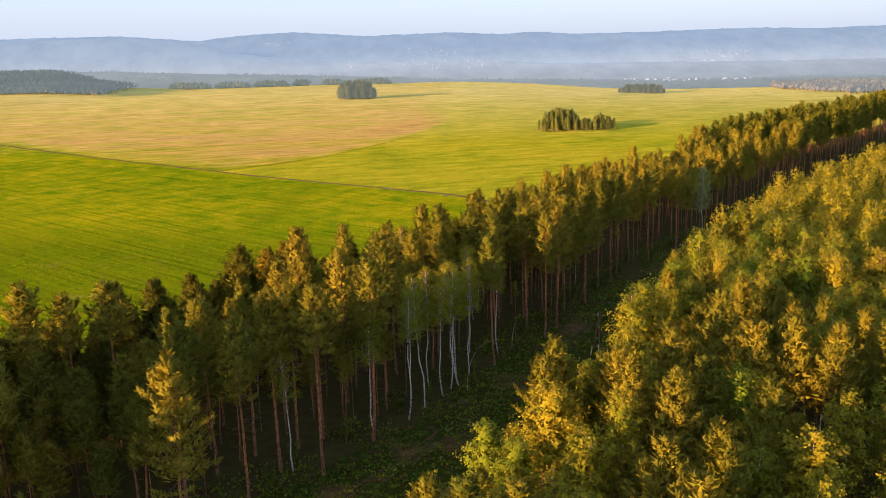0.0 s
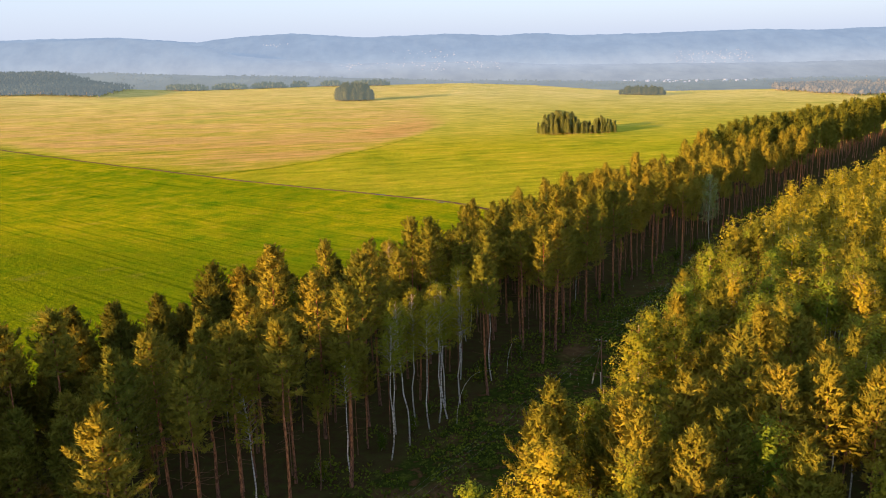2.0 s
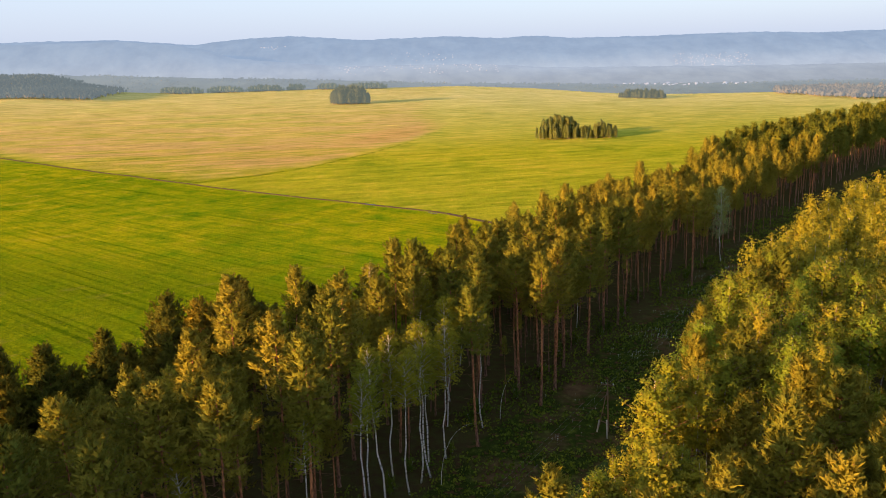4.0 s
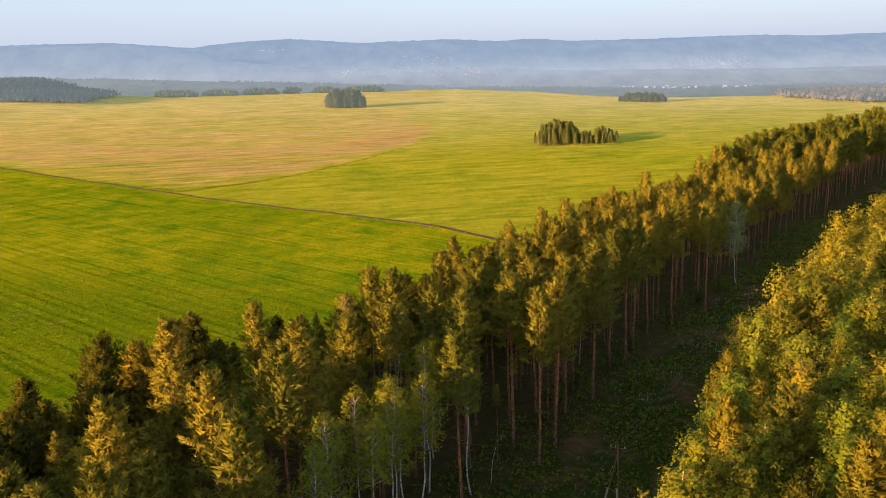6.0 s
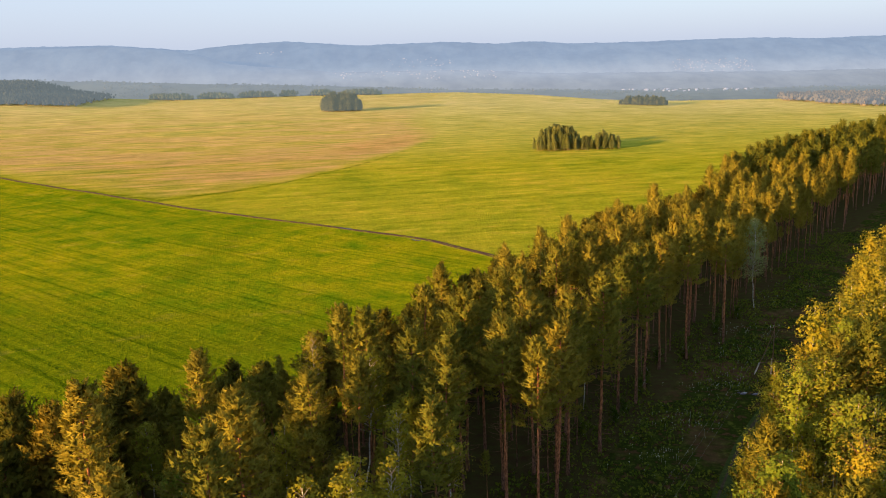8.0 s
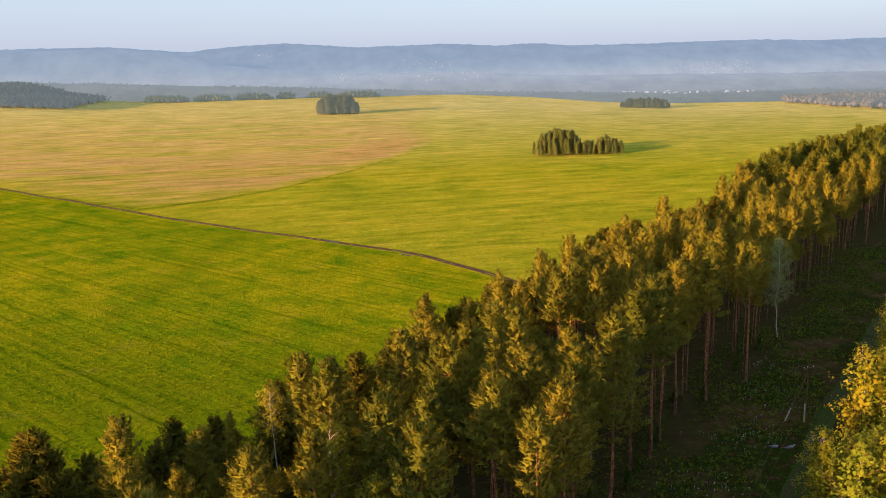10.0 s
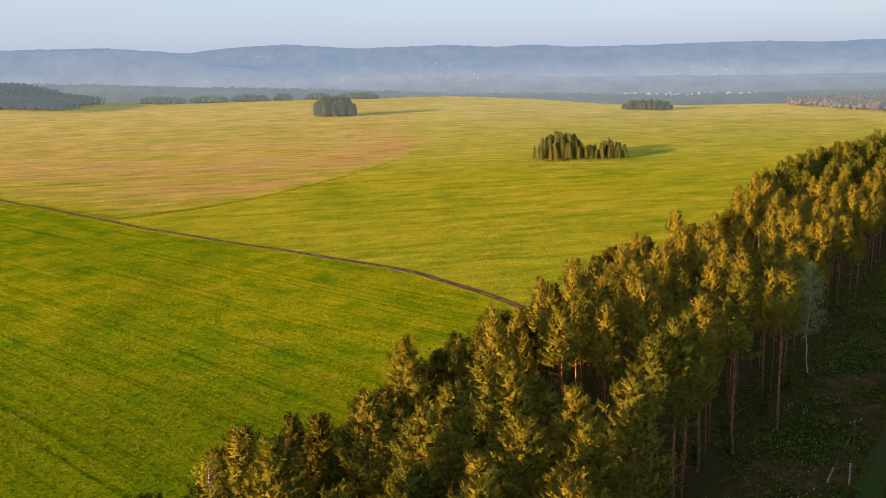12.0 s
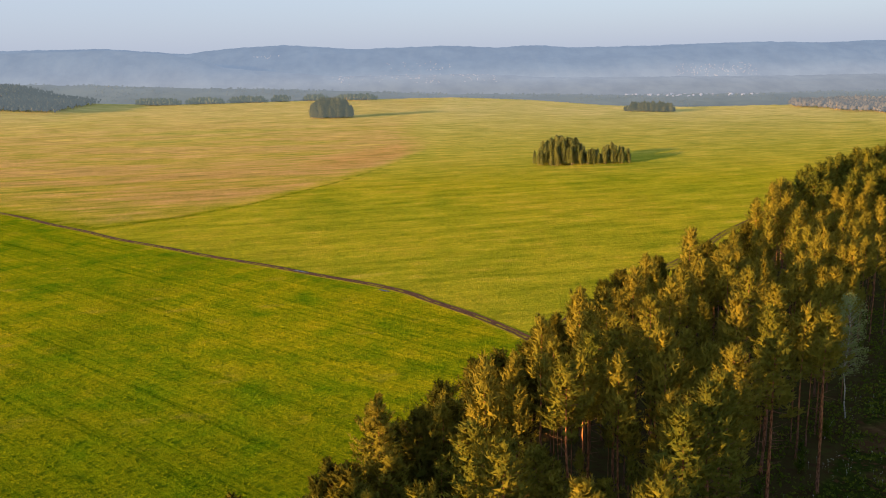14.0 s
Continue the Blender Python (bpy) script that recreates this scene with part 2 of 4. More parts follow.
def tube(points, radii, sides=6):
    """A tapered tube of triangles along points."""
    P, V = np.asarray(points, float), []
    for k, p in enumerate(P):
        d = P[min(k + 1, len(P) - 1)] - P[max(k - 1, 0)]
        d = d / np.linalg.norm(d)
        a = np.cross(d, (0.3, 0.9, 0.2) if abs(d[2]) > 0.6 else (0, 0, 1))
        a = a / np.linalg.norm(a)
        b = np.cross(d, a)
        w = np.arange(sides) * 2 * math.pi / sides
        V.append(p + radii[k] * (np.cos(w)[:, None] * a + np.sin(w)[:, None] * b))
    V, F = np.concatenate(V), []
    for k in range(len(P) - 1):
        for s in range(sides):
            a, b = k * sides + s, k * sides + (s + 1) % sides
            F += [(a, b, b + sides), (a, b + sides, a + sides)]
    return V, np.array(F)


def unit(v):
    return v / np.maximum(np.linalg.norm(v, axis=-1, keepdims=True), 1e-9)


def spikes(P, D, length, width, rng, face=None):
    """Narrow triangles from P along D: bundles of needles; face: the way their flat sides tend to look."""
    side = rng.normal(size=D.shape) if face is None else face + 0.4 * rng.normal(size=D.shape)
    S = unit(np.cross(D, side)) * (width / 2)
    V = np.stack([P - S, P + S, P + D * np.reshape(length, (-1, 1))], 1).reshape(-1, 3)
    return V, np.arange(len(V)).reshape(-1, 3)


def blades(P, size, rng, face=None, spread=0.42):
    """Leaf sprays: small kites of two triangles; face: the way they tend to look."""
    N = unit(rng.normal(size=P.shape) * spread + (rng.normal(size=P.shape) if face is None else face))
    D = unit(np.cross(N, rng.normal(size=P.shape)))
    S = np.cross(D, N)
    s = np.reshape(size, (-1, 1)) * np.ones((len(P), 1))
    V = np.stack([P - D * s * 0.5, P + S * s * 0.36 + D * s * 0.1, P + D * s * 0.6, P - S * s * 0.36], 1).reshape(-1, 3)
    q = np.arange(len(V)).reshape(-1, 4)
    return V, np.concatenate([q[:, [0, 1, 2]], q[:, [0, 2, 3]]])


# ---- trees ----
def pine_shape(seed, h, crown, wide, gap=0.95, twigs=3, per=7, tuft=1.0, sides=7, dead=16, full=0.22, sparse=0.0, point=1.2):
    """A Scots pine: trunk, whorls of limbs that turn up at their ends, side twigs fanned along them, and a brush of upturned needle shoots at each twig's end.
    crown: part of the height that is green; sparse: share of limbs missing in the lower half of the crown; point: 1 for a cone, more for a rounder top."""
    rng = np.random.default_rng(seed)
    z = np.linspace(0, h * 0.985, 8)
    bend = np.cumsum(rng.normal(0, 0.08, (8, 2)), 0)
    bend -= bend[0]
    spine = np.column_stack([bend[:, 0], bend[:, 1], z])
    trunk = tube(spine, 0.0072 * h * (1.06 - z / h) ** 0.8 * np.where(z < 0.1, 1.25, 1), sides)
    centre = lambda q: np.array([np.interp(q, z, spine[:, 0]), np.interp(q, z, spine[:, 1]), q])
    low = h * (1 - crown)
    profile = lambda u: wide * (0.66 + 0.34 * min(1, u / 0.3)) * (1.0 - u ** point) ** 0.9 + 0.14
    side_heavy = rng.uniform(0, 6.28)
    limbs, C, D, O = [], [], [], []
    q = low
    while q < h * 0.975:
        u = (q - low) / (h - low)
        turn, count = rng.uniform(0, 6.28), 5 if u < 0.8 else 4
        for k in range(count):
            if u < 0.5 and rng.uniform() < sparse:
                continue
            a = turn + k * 6.28 / count + rng.normal(0, 0.22)
            size = profile(u) * rng.uniform(0.74, 1.18) * (1 + 0.14 * math.cos(a - side_heavy))
            rise = -0.10 + 0.8 * u ** 1.4 + rng.normal(0, 0.1)
            start = centre(q + rng.normal(0, 0.18))
            out = np.array([math.cos(a), math.sin(a), 0])
            across = np.array([-out[1], out[0], 0])
            way = lambda v: start + out * size * v + (0, 0, size * (rise * v + 0.36 * v ** 3))
            if per > 4:
                limbs.append(tube([start, way(0.55), way(0.95)], [0.05, 0.032, 0.012], 3))
            n = max(2, round(twigs * (0.5 + size / wide)))
            for j in range(n):
                v = 1.0 - 0.56 * (j / n) + rng.normal(0, 0.04)
                for s in ((0,) if j == 0 else (-1, 1)):
                    off = s * size * (0.07 + 0.26 * (1.0 - v)) * rng.uniform(0.6, 1.25)
                    C.append(way(v) + across * off + (0, 0, rng.normal(0.08, 0.12) - 0.10 * abs(off)))
                    D.append(out * (0.5 - 0.3 * u) + across * (0.3 * s + rng.normal(0, 0.12)) + (0, 0, 0.8 + 0.4 * u))
                    O.append(out * (1.0 - 0.35 * u) + across * 0.35 * s + (0, 0, 0.18 + 0.5 * u))
        q += rng.uniform(0.85, 1.15) * gap * (1 - 0.45 * u)
    for k in range(4):
        C.append(centre(h * (0.94 + 0.014 * k)))
        D.append(np.array([rng.normal(0, 0.15), rng.normal(0, 0.15), 1.0]))
        O.append(np.array([rng.normal(0, 0.5), rng.normal(0, 0.5), 0.8]))
    C, D, O = np.array(C), unit(np.array(D)), unit(np.array(O))
    S = unit(np.repeat(D, per, 0) + 0.7 * unit(rng.normal(size=(len(D) * per, 3))))
    reach = rng.uniform(0.26, 0.56, len(S)) * tuft
    P = np.repeat(C, per, 0) + np.repeat(D, per, 0) * tuft * rng.uniform(-0.35, 0.35, (len(S), 1)) + 0.07 * tuft * rng.normal(size=S.shape)
    look_out = unit(0.95 * np.repeat(O, per, 0) + 0.5 * S + 0.16 * rng.normal(size=S.shape))
    needles = spikes(P, S, reach, 0.135 * tuft, rng, look_out)
    soft = np.repeat(look_out, 3, 0)
    parts = [needles]
    # shaded sprays inside the crown
    n = int(len(S) * full)
    u = rng.uniform(0.02, 0.93, n)
    r, a = np.array([profile(v) for v in u]) * np.sqrt(rng.uniform(0.01, 0.42, n)), rng.uniform(0, 6.28, n)
    base = np.array([centre(low + (h - low) * v) for v in u])
    Q = base + np.column_stack([np.cos(a) * r, np.sin(a) * r, 0.25 * r])
    away = unit(np.column_stack([np.cos(a), np.sin(a), 0.3 + 0.5 * u]))
    aim = unit(0.6 * away + (0, 0, 0.5) + 0.6 * rng.normal(size=Q.shape))
    face = unit(away + 0.5 * rng.normal(size=Q.shape))
    parts.append(spikes(Q, aim, rng.uniform(0.5, 0.9, n) * tuft, 0.3 * tuft, rng, face))
    soft = np.concatenate([soft, np.repeat(face, 3, 0)])
    for k in range(dead):
        q = low - rng.uniform(0, 0.45) * h * (0.4 + 0.6 * k / max(dead, 1))
        if q > 2:
            a, size = rng.uniform(0, 6.28), rng.uniform(0.8, 2.6)
            start = centre(q)
            out = np.array([math.cos(a), math.sin(a), 0])
            limbs.append(tube([start, start + out * size * 0.6 + (0, 0, 0.02), start + out * size + (0, 0, rng.uniform(-0.1, 0.45))], [0.03, 0.018, 0.006], 3))
    return {"trunk": trunk, "limbs": join(limbs) if limbs else trunk, "crown": join(parts), "soft": soft}


def birch_shape(seed, h, crown, wide, clumps=40, per=12, leaf=0.28, sides=7, stems=1, lean=0.0, solid=0.5, puff=1.0, along=3):
    """A birch: pale stem or stems, limbs that rise steeply and bend over at their ends, and sprays of small leaves along the limbs. clumps: limbs in all; along: sprays on each; per: leaves in each."""
    rng = np.random.default_rng(seed)
    trunks, limbs, C, R, W = [], [], [], [], []
    low = h * (1 - crown)
    spines = []
    for st in range(stems):
        a0 = st * 2.3 + rng.uniform(0, 1)
        out = 0.0 if stems == 1 else 0.9
        z = np.linspace(0, h * rng.uniform(0.9, 0.97), 9)
        bend = np.cumsum(rng.normal(0, 0.17, (9, 2)), 0)
        bend -= bend[0]
        u = z / h
        spine = np.column_stack([bend[:, 0] + (lean + out * math.cos(a0) * 2) * u ** 1.3, bend[:, 1] + out * math.sin(a0) * 2 * u ** 1.3, z])
        spines.append((z, spine))
        trunks.append(tube(spine, 0.0046 * h * (1.08 - u) ** 0.9, sides))
        centre = lambda q: np.array([np.interp(q, z, spine[:, 0]), np.interp(q, z, spine[:, 1]), min(q, z[-1])])
        turn, count = rng.uniform(0, 6.28), int(clumps / stems)
        for k in range(count):
            v = ((k + rng.uniform(0, 1)) / count) ** 0.95
            q = low + (z[-1] - low) * v
            full = wide * (0.66 + 0.34 * min(1, v / 0.22)) * max(0.02, 1.0 - v ** 2.0) ** 0.6
            size = full * rng.uniform(0.62, 1.12) + 0.3
            a = turn + k * 2.4 + rng.normal(0, 0.3)
            flat = np.array([math.cos(a), math.sin(a), 0])
            lift = 0.75 + 0.75 * v + rng.normal(0, 0.15)
            start = centre(max(q - 0.75 * size, low * 0.9))
            way = lambda t: start + flat * size * t + (0, 0, size * (lift * t - 0.34 * t ** 2.6))
            if along > 1:
                limbs.append(tube([start, way(0.5), way(0.95)], [0.05, 0.03, 0.008], 3))
            n = max(1, round(along * (0.55 + 0.6 * size / wide)))
            for j in range(n):
                t = 1.0 - 0.66 * j / n + rng.normal(0, 0.05)
                C.append(way(t) + rng.normal(0, 0.16 * size * 0.5, 3))
                R.append(rng.uniform(0.42, 0.74) * puff * (1.12 - 0.35 * v))
                W.append(flat * (0.9 - 0.4 * v) + (0, 0, 0.25 + 0.6 * v))
        for j in range(3):
            C.append(centre(z[-1]) + (rng.normal(0, 0.15), rng.normal(0, 0.15), 0.45 * j - 0.4))
            R.append(0.42)
            W.append(np.array([0, 0, 1.0]))
    C, R, W = np.array(C), np.array(R), unit(np.array(W))
    way = unit(rng.normal(size=(len(C) * per, 3)) + 0.35 * np.repeat(W, per, 0))
    P = np.repeat(C, per, 0) + way * np.repeat(R, per)[:, None] * rng.uniform(0.35, 1.25, (len(way), 1)) * (1.0, 1.0, 1.25)
    look_out = unit(0.55 * way + 1.1 * np.repeat(W, per, 0) + 0.15 * rng.normal(size=way.shape))
    leaves = blades(P, rng.uniform(0.65, 1.35, len(P)) * leaf, rng, look_out, 0.48)
    soft = np.repeat(look_out, 4, 0)
    # shaded leaves inside the crown
    n = int(len(P) * solid)
    if n:
        z, mean = spines[0][0], np.mean([q[1] for q in spines], 0)
        u, a = rng.uniform(0.03, 0.9, n), rng.uniform(0, 6.28, n)
        r = np.array([wide * (0.6 + 0.4 * min(1, v / 0.25)) * max(0.03, 1 - v ** 1.7) ** 0.62 for v in u]) * np.sqrt(rng.uniform(0.01, 0.45, n))
        q = low + (h * 0.92 - low) * u
        Q = np.column_stack([np.interp(q, z, mean[:, 0]) + np.cos(a) * r, np.interp(q, z, mean[:, 1]) + np.sin(a) * r, q])
        face = unit(np.column_stack([np.cos(a), np.sin(a), 0.2 + 0.6 * u]) + 0.5 * rng.normal(size=Q.shape))
        leaves = join([leaves, blades(Q, rng.uniform(1.4, 2.4, n) * leaf, rng, face, 0.6)])
        soft = np.concatenate([soft, np.repeat(face, 4, 0)])
    return {"trunk": join(trunks), "limbs": join(limbs) if limbs else join(trunks), "crown": leaves, "soft": soft}


def tree_thing(name, shape, leaves, wood, twig, label, category, group):
    root = tagged(new(name), label, category, group)
    build("trunk", *shape["trunk"], wood, root, smooth=True)
    tagged(build("branchwork", *shape["limbs"], twig, root), kind="stuff")
    tagged(build("crown", *shape["crown"], leaves, root, soft=shape["soft"]), kind="stuff")
    return root


def scatter(name, shapes, places, leaves, wood, label, category, rng):
    """Many trees joined in one object of kind stuff. places: rows of x, y, z, scale."""
    V, F, S, N, at = [], [], [], [], 0
    for x, y, z, s in places:
        sh = shapes[rng.integers(len(shapes))]
        a = rng.uniform(0, 6.28)
        turn = np.array([[math.cos(a), -math.sin(a), 0], [math.sin(a), math.cos(a), 0], [0, 0, 1]]) * s
        for part_name, slot in (("crown", 0), ("trunk", 1)):
            v, f = sh[part_name]
            V.append(v @ turn.T + (x, y, z))
            F.append(f + at)
            S.append(np.full(len(f), slot))
            N.append(np.zeros((len(v), 3)) if slot else sh["soft"] @ turn.T / s)
            at += len(v)
    ob = build(name, np.concatenate(V), np.concatenate(F), [leaves, wood], slots=np.concatenate(S), soft=np.concatenate(N))
    return tagged(ob, label, category, kind="stuff")


# ---- the lie of the land ----
ROW_LEFT = ((-200, -35), (-111, 66), (-74, 115), (-57, 139), (-44, 160), (-28, 175), (-15, 184), (-8, 193), (1, 202), (11, 218), (24, 243), (42, 269), (77, 306), (112, 360), (131, 382), (172, 428), (270, 532), (482, 770))
ROW_RIGHT = ((-125, -33), (-60, 47), (-28, 91), (-7, 115), (8, 142), (19, 155), (34, 180), (47, 199), (55, 211), (67, 226), (81, 244), (100, 270), (120, 298), (190, 390), (320, 545), (490, 750))
WOOD_LEFT = ((-76, -55), (-26, 26), (-6.5, 56), (8.5, 89), (27, 117), (35, 133), (42.5, 149), (50.5, 162), (66, 184), (78, 200), (97, 231), (132, 270), (178, 318), (330, 520), (510, 750))
ROAD = ((-900, 1170), (-341, 626), (-211, 508), (-163, 468), (-128, 437), (-92, 406), (-64, 385), (-49, 373.5), (-26, 356.5), (-4.5, 340.5), (6.5, 330), (14, 320), (22.7, 310), (30, 298), (37, 284))
EDGE_ROAD = ((37, 288), (52, 312), (72, 337), (92, 363), (123, 409), (172, 468), (260, 565))
GLADE_ROAD = ((-30, 62), (2, 92), (22, 122), (39, 147), (45, 158), (56, 179), (67, 194), (73, 204), (85, 220), (98, 239), (122, 270), (165, 322))


def edge(line, y):
    return np.interp(y, [p[1] for p in line], [p[0] for p in line])


def height(x, y):
    """The plain is level, tilts a little beyond half a kilometre, and falls to the valley behind its crest, which lies nearer on both flanks."""
    x, y = np.asarray(x, float), np.asarray(y, float)
    u = np.clip((y - 620) / 750, 0, 1)
    tilt = np.interp(x, (-1600, -620, -480, -150, 50, 350, 600, 1600), (26, 18, 10, 6, 3, -8, -10, -14))
    crest = np.interp(x, (-1600, -700, -560, -440, -280, -140, 60, 200, 300, 420, 560, 1600), (1600, 1600, 1600, 1650, 1745, 1790, 1850, 1750, 1520, 1440, 1440, 1440))
    fall = np.clip((y - crest) / 700, 0, 1)
    v, w = np.clip((y - 1330) / 240, 0, 1), np.clip((-600 - x) / 130, 0, 1)
    rise = 24 * v * v * (3 - 2 * v) * w * w * (3 - 2 * w) * (1 - np.clip((y - 1700) / 200, 0, 1))
    return rise + tilt * u * u * (3 - 2 * u) - (tilt + 60) * np.sin(fall * math.pi / 2) ** 1.3


MEADOW = ground_material()


def mark_land(ob, V):
    """What grows where: shares of drying, lush, mown, wooded and glade ground at every corner. pale: haze put into the
    grass colour, growing with distance.
    """
    x, y = V[:, 0], V[:, 1]
    soft = lambda d, w: np.clip(0.5 + d / w, 0, 1)
    # the mown, drying half of the meadow beyond the grass line
    line = np.interp(x, (-2000, -341, -198, -120, -93, -70, -39, -18, 7, 40), (1500, 640, 500, 444, 466, 496, 566, 629, 735, 1100))
    right = np.interp(y, (400, 735, 970, 2000), (0, 6, -14, 40))
    dry = np.minimum(soft(y - line - 12, 40), soft(right - x, 36)) * (1 - 0.45 * soft(y - 900, 500)) * 0.9
    lush = 0.5 * soft(12 - np.abs(x + 66 - 0.05 * (y - 300)), 26) * soft(y - 225, 30) * soft(400 - y, 60)
    lush = np.maximum(lush, 0.7 * soft(5 - np.abs(y - line + 6), 9) * soft(right + 10 - x, 20))
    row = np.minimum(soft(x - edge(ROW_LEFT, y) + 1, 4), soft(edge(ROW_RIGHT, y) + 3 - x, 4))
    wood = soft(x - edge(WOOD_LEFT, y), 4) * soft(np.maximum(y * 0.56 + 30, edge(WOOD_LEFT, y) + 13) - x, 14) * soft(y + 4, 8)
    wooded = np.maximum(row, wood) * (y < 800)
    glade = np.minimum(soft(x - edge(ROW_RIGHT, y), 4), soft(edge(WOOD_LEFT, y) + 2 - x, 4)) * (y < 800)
    road = np.interp(x, [p[0] for p in ROAD], [p[1] for p in ROAD])
    mown = soft(road - y, 6)
    lush = np.maximum(lush, 0.75 * soft(1.5 - np.abs(y - road + 21), 5) * soft(x + 75, 20) * soft(24 - x, 8))
    # more of the darker green towards the near end of the mown ground
    lush = np.maximum(lush, 0.62 * soft(262 - y - 0.25 * x, 90) * mown)
    rust = soft(np.interp(x, (-90, -35, 8), (20, 60, 90)) - np.abs(y - np.interp(x, (-90, -35, 8), (640, 690, 800))), 60) * soft(x + 75, 60) * dry
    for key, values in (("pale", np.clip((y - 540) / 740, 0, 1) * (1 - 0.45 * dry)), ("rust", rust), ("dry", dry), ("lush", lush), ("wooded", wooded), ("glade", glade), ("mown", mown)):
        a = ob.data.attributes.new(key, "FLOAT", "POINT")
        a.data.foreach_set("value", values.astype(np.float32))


def ground_sheet():
    xs = np.concatenate([np.linspace(-6000, -900, 28)[:-1], np.arange(-900, -420, 12), np.arange(-420, 420, 5), np.arange(420, 900, 12), np.linspace(900, 6000, 28)])
    ys = np.concatenate([np.linspace(-1500, -60, 16)[:-1], np.arange(-60, 900, 6), np.arange(900, 2100, 14), np.linspace(2100, 6500, 30)])
    X, Y = np.meshgrid(xs, ys)
    Z = height(X, Y)
    V = np.column_stack([X.ravel(), Y.ravel(), Z.ravel()])
    nx, ny = len(xs), len(ys)
    i = (np.arange(ny - 1)[:, None] * nx + np.arange(nx - 1)).ravel()
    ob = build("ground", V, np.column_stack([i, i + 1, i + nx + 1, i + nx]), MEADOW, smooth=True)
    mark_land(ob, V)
    return tagged(ob, "broad sunlit meadow of green and drying grass", "meadow", kind="structure")


ground_sheet()


def grass_tufts(count, box, beyond_road, low, high, seed):
    """Tufts of grass on the near meadow: low three-sided heaps, larger where the grass stands thicker."""
    r = np.random.default_rng(seed)
    x, y = r.uniform(box[0], box[1], count), r.uniform(box[2], box[3], count)
    road = np.interp(x, [p[0] for p in ROAD], [p[1] for p in ROAD])
    keep = (x < edge(ROW_LEFT, y) + 1) & (((y > road + 4) if beyond_road else (y < road - 3)))
    x, y = x[keep], y[keep]
    n = len(x)
    a = r.uniform(0, 2.1, n)
    along = np.sin((x * 0.65 + y * 0.76) * 2.1) * (0.15 if beyond_road else 0.5) + 1.0
    s = r.uniform(0.16, 0.46, n) * along
    up = r.uniform(low, high, n) * along
    ring = [np.column_stack([x + np.cos(a + k * 2.09) * s, y + np.sin(a + k * 2.09) * s, np.full(n, -0.02)]) for k in range(3)]
    top = np.column_stack([x + r.normal(0, 0.12, n), y + r.normal(0, 0.12, n), up])
    V = np.stack(ring + [top], 1).reshape(-1, 3)
    V[:, 2] += height(V[:, 0], V[:, 1])
    F = (np.array([(0, 1, 3), (1, 2, 3), (2, 0, 3)])[None] + (np.arange(n) * 4)[:, None, None]).reshape(-1, 3)
    ob = build("grass_tufts", V, F, MEADOW)
    mark_land(ob, V)
    return tagged(ob, "short green tufts all over the mown meadow", "grass", kind="stuff")


grass_tufts(105000, (-260, 60, 120, 480), False, 0.06, 0.19, 41)
grass_tufts(60000, (-220, 120, 300, 620), True, 0.1, 0.32, 42)


def jittered(x0, x1, y0, y1, step, rng, inside):
    out = []
    for i, y in enumerate(np.arange(y0, y1, step * 0.87)):
        for x in np.arange(x0, x1, step) + (i % 2) * step / 2:
            px, py = x + rng.normal(0, step * 0.22), y + rng.normal(0, step * 0.22)
            if inside(px, py):
                out.append((px, py))
    return np.array(out)


# ---- far hills ----
def ridge(name, y0, depth, profile, rough, mat, label, seed):
    """A long hill: rises from its foot at y0 to the crest line given as heights over x, and falls away behind."""
    xs = np.linspace(-2600, 2600, 520)
    rows = np.linspace(0, 1, 26)
    crest = np.interp(xs, [p[0] for p in profile], [p[1] for p in profile])
    V = []
    for v in rows:
        for x, c in zip(xs, crest):
            p = Vector((x * 0.0022 + seed, v * 3.2, seed))
            k = math.sin(min(v / 0.8, 1) * math.pi / 2) ** 1.4 if v < 0.8 else 1 - (v - 0.8) * 1.2
            lump = noise.fractal(p, 1.0, 2.0, 5) * rough * min(1, v * 3)
            tree = noise.fractal(Vector((x * 0.02, v * 24, seed)), 0.7, 2.0, 4) * 6
            V.append((x, y0 + depth * v, -70 + (c + 70) * k + (lump + tree) * (0.55 if v > 0.7 else 1)))
    nx = len(xs)
    i = (np.arange(len(rows) - 1)[:, None] * nx + np.arange(nx - 1)).ravel()
    tagged(build(name, V, np.column_stack([i, i + 1, i + nx + 1, i + nx]), mat, smooth=True), label, "hill", kind="structure")
    return xs, rows, np.array(V).reshape(len(rows), nx, 3)


# haze as a glow of the hills themselves, stepped over height or distance
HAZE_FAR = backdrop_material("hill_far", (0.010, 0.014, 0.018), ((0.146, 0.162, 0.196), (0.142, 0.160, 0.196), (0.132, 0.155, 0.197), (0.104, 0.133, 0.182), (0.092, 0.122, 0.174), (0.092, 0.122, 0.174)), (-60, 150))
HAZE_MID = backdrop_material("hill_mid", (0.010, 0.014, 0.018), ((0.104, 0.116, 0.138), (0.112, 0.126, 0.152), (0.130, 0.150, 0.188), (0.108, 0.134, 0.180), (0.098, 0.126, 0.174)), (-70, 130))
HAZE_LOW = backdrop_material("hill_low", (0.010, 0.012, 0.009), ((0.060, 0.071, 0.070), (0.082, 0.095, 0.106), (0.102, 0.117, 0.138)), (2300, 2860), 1)
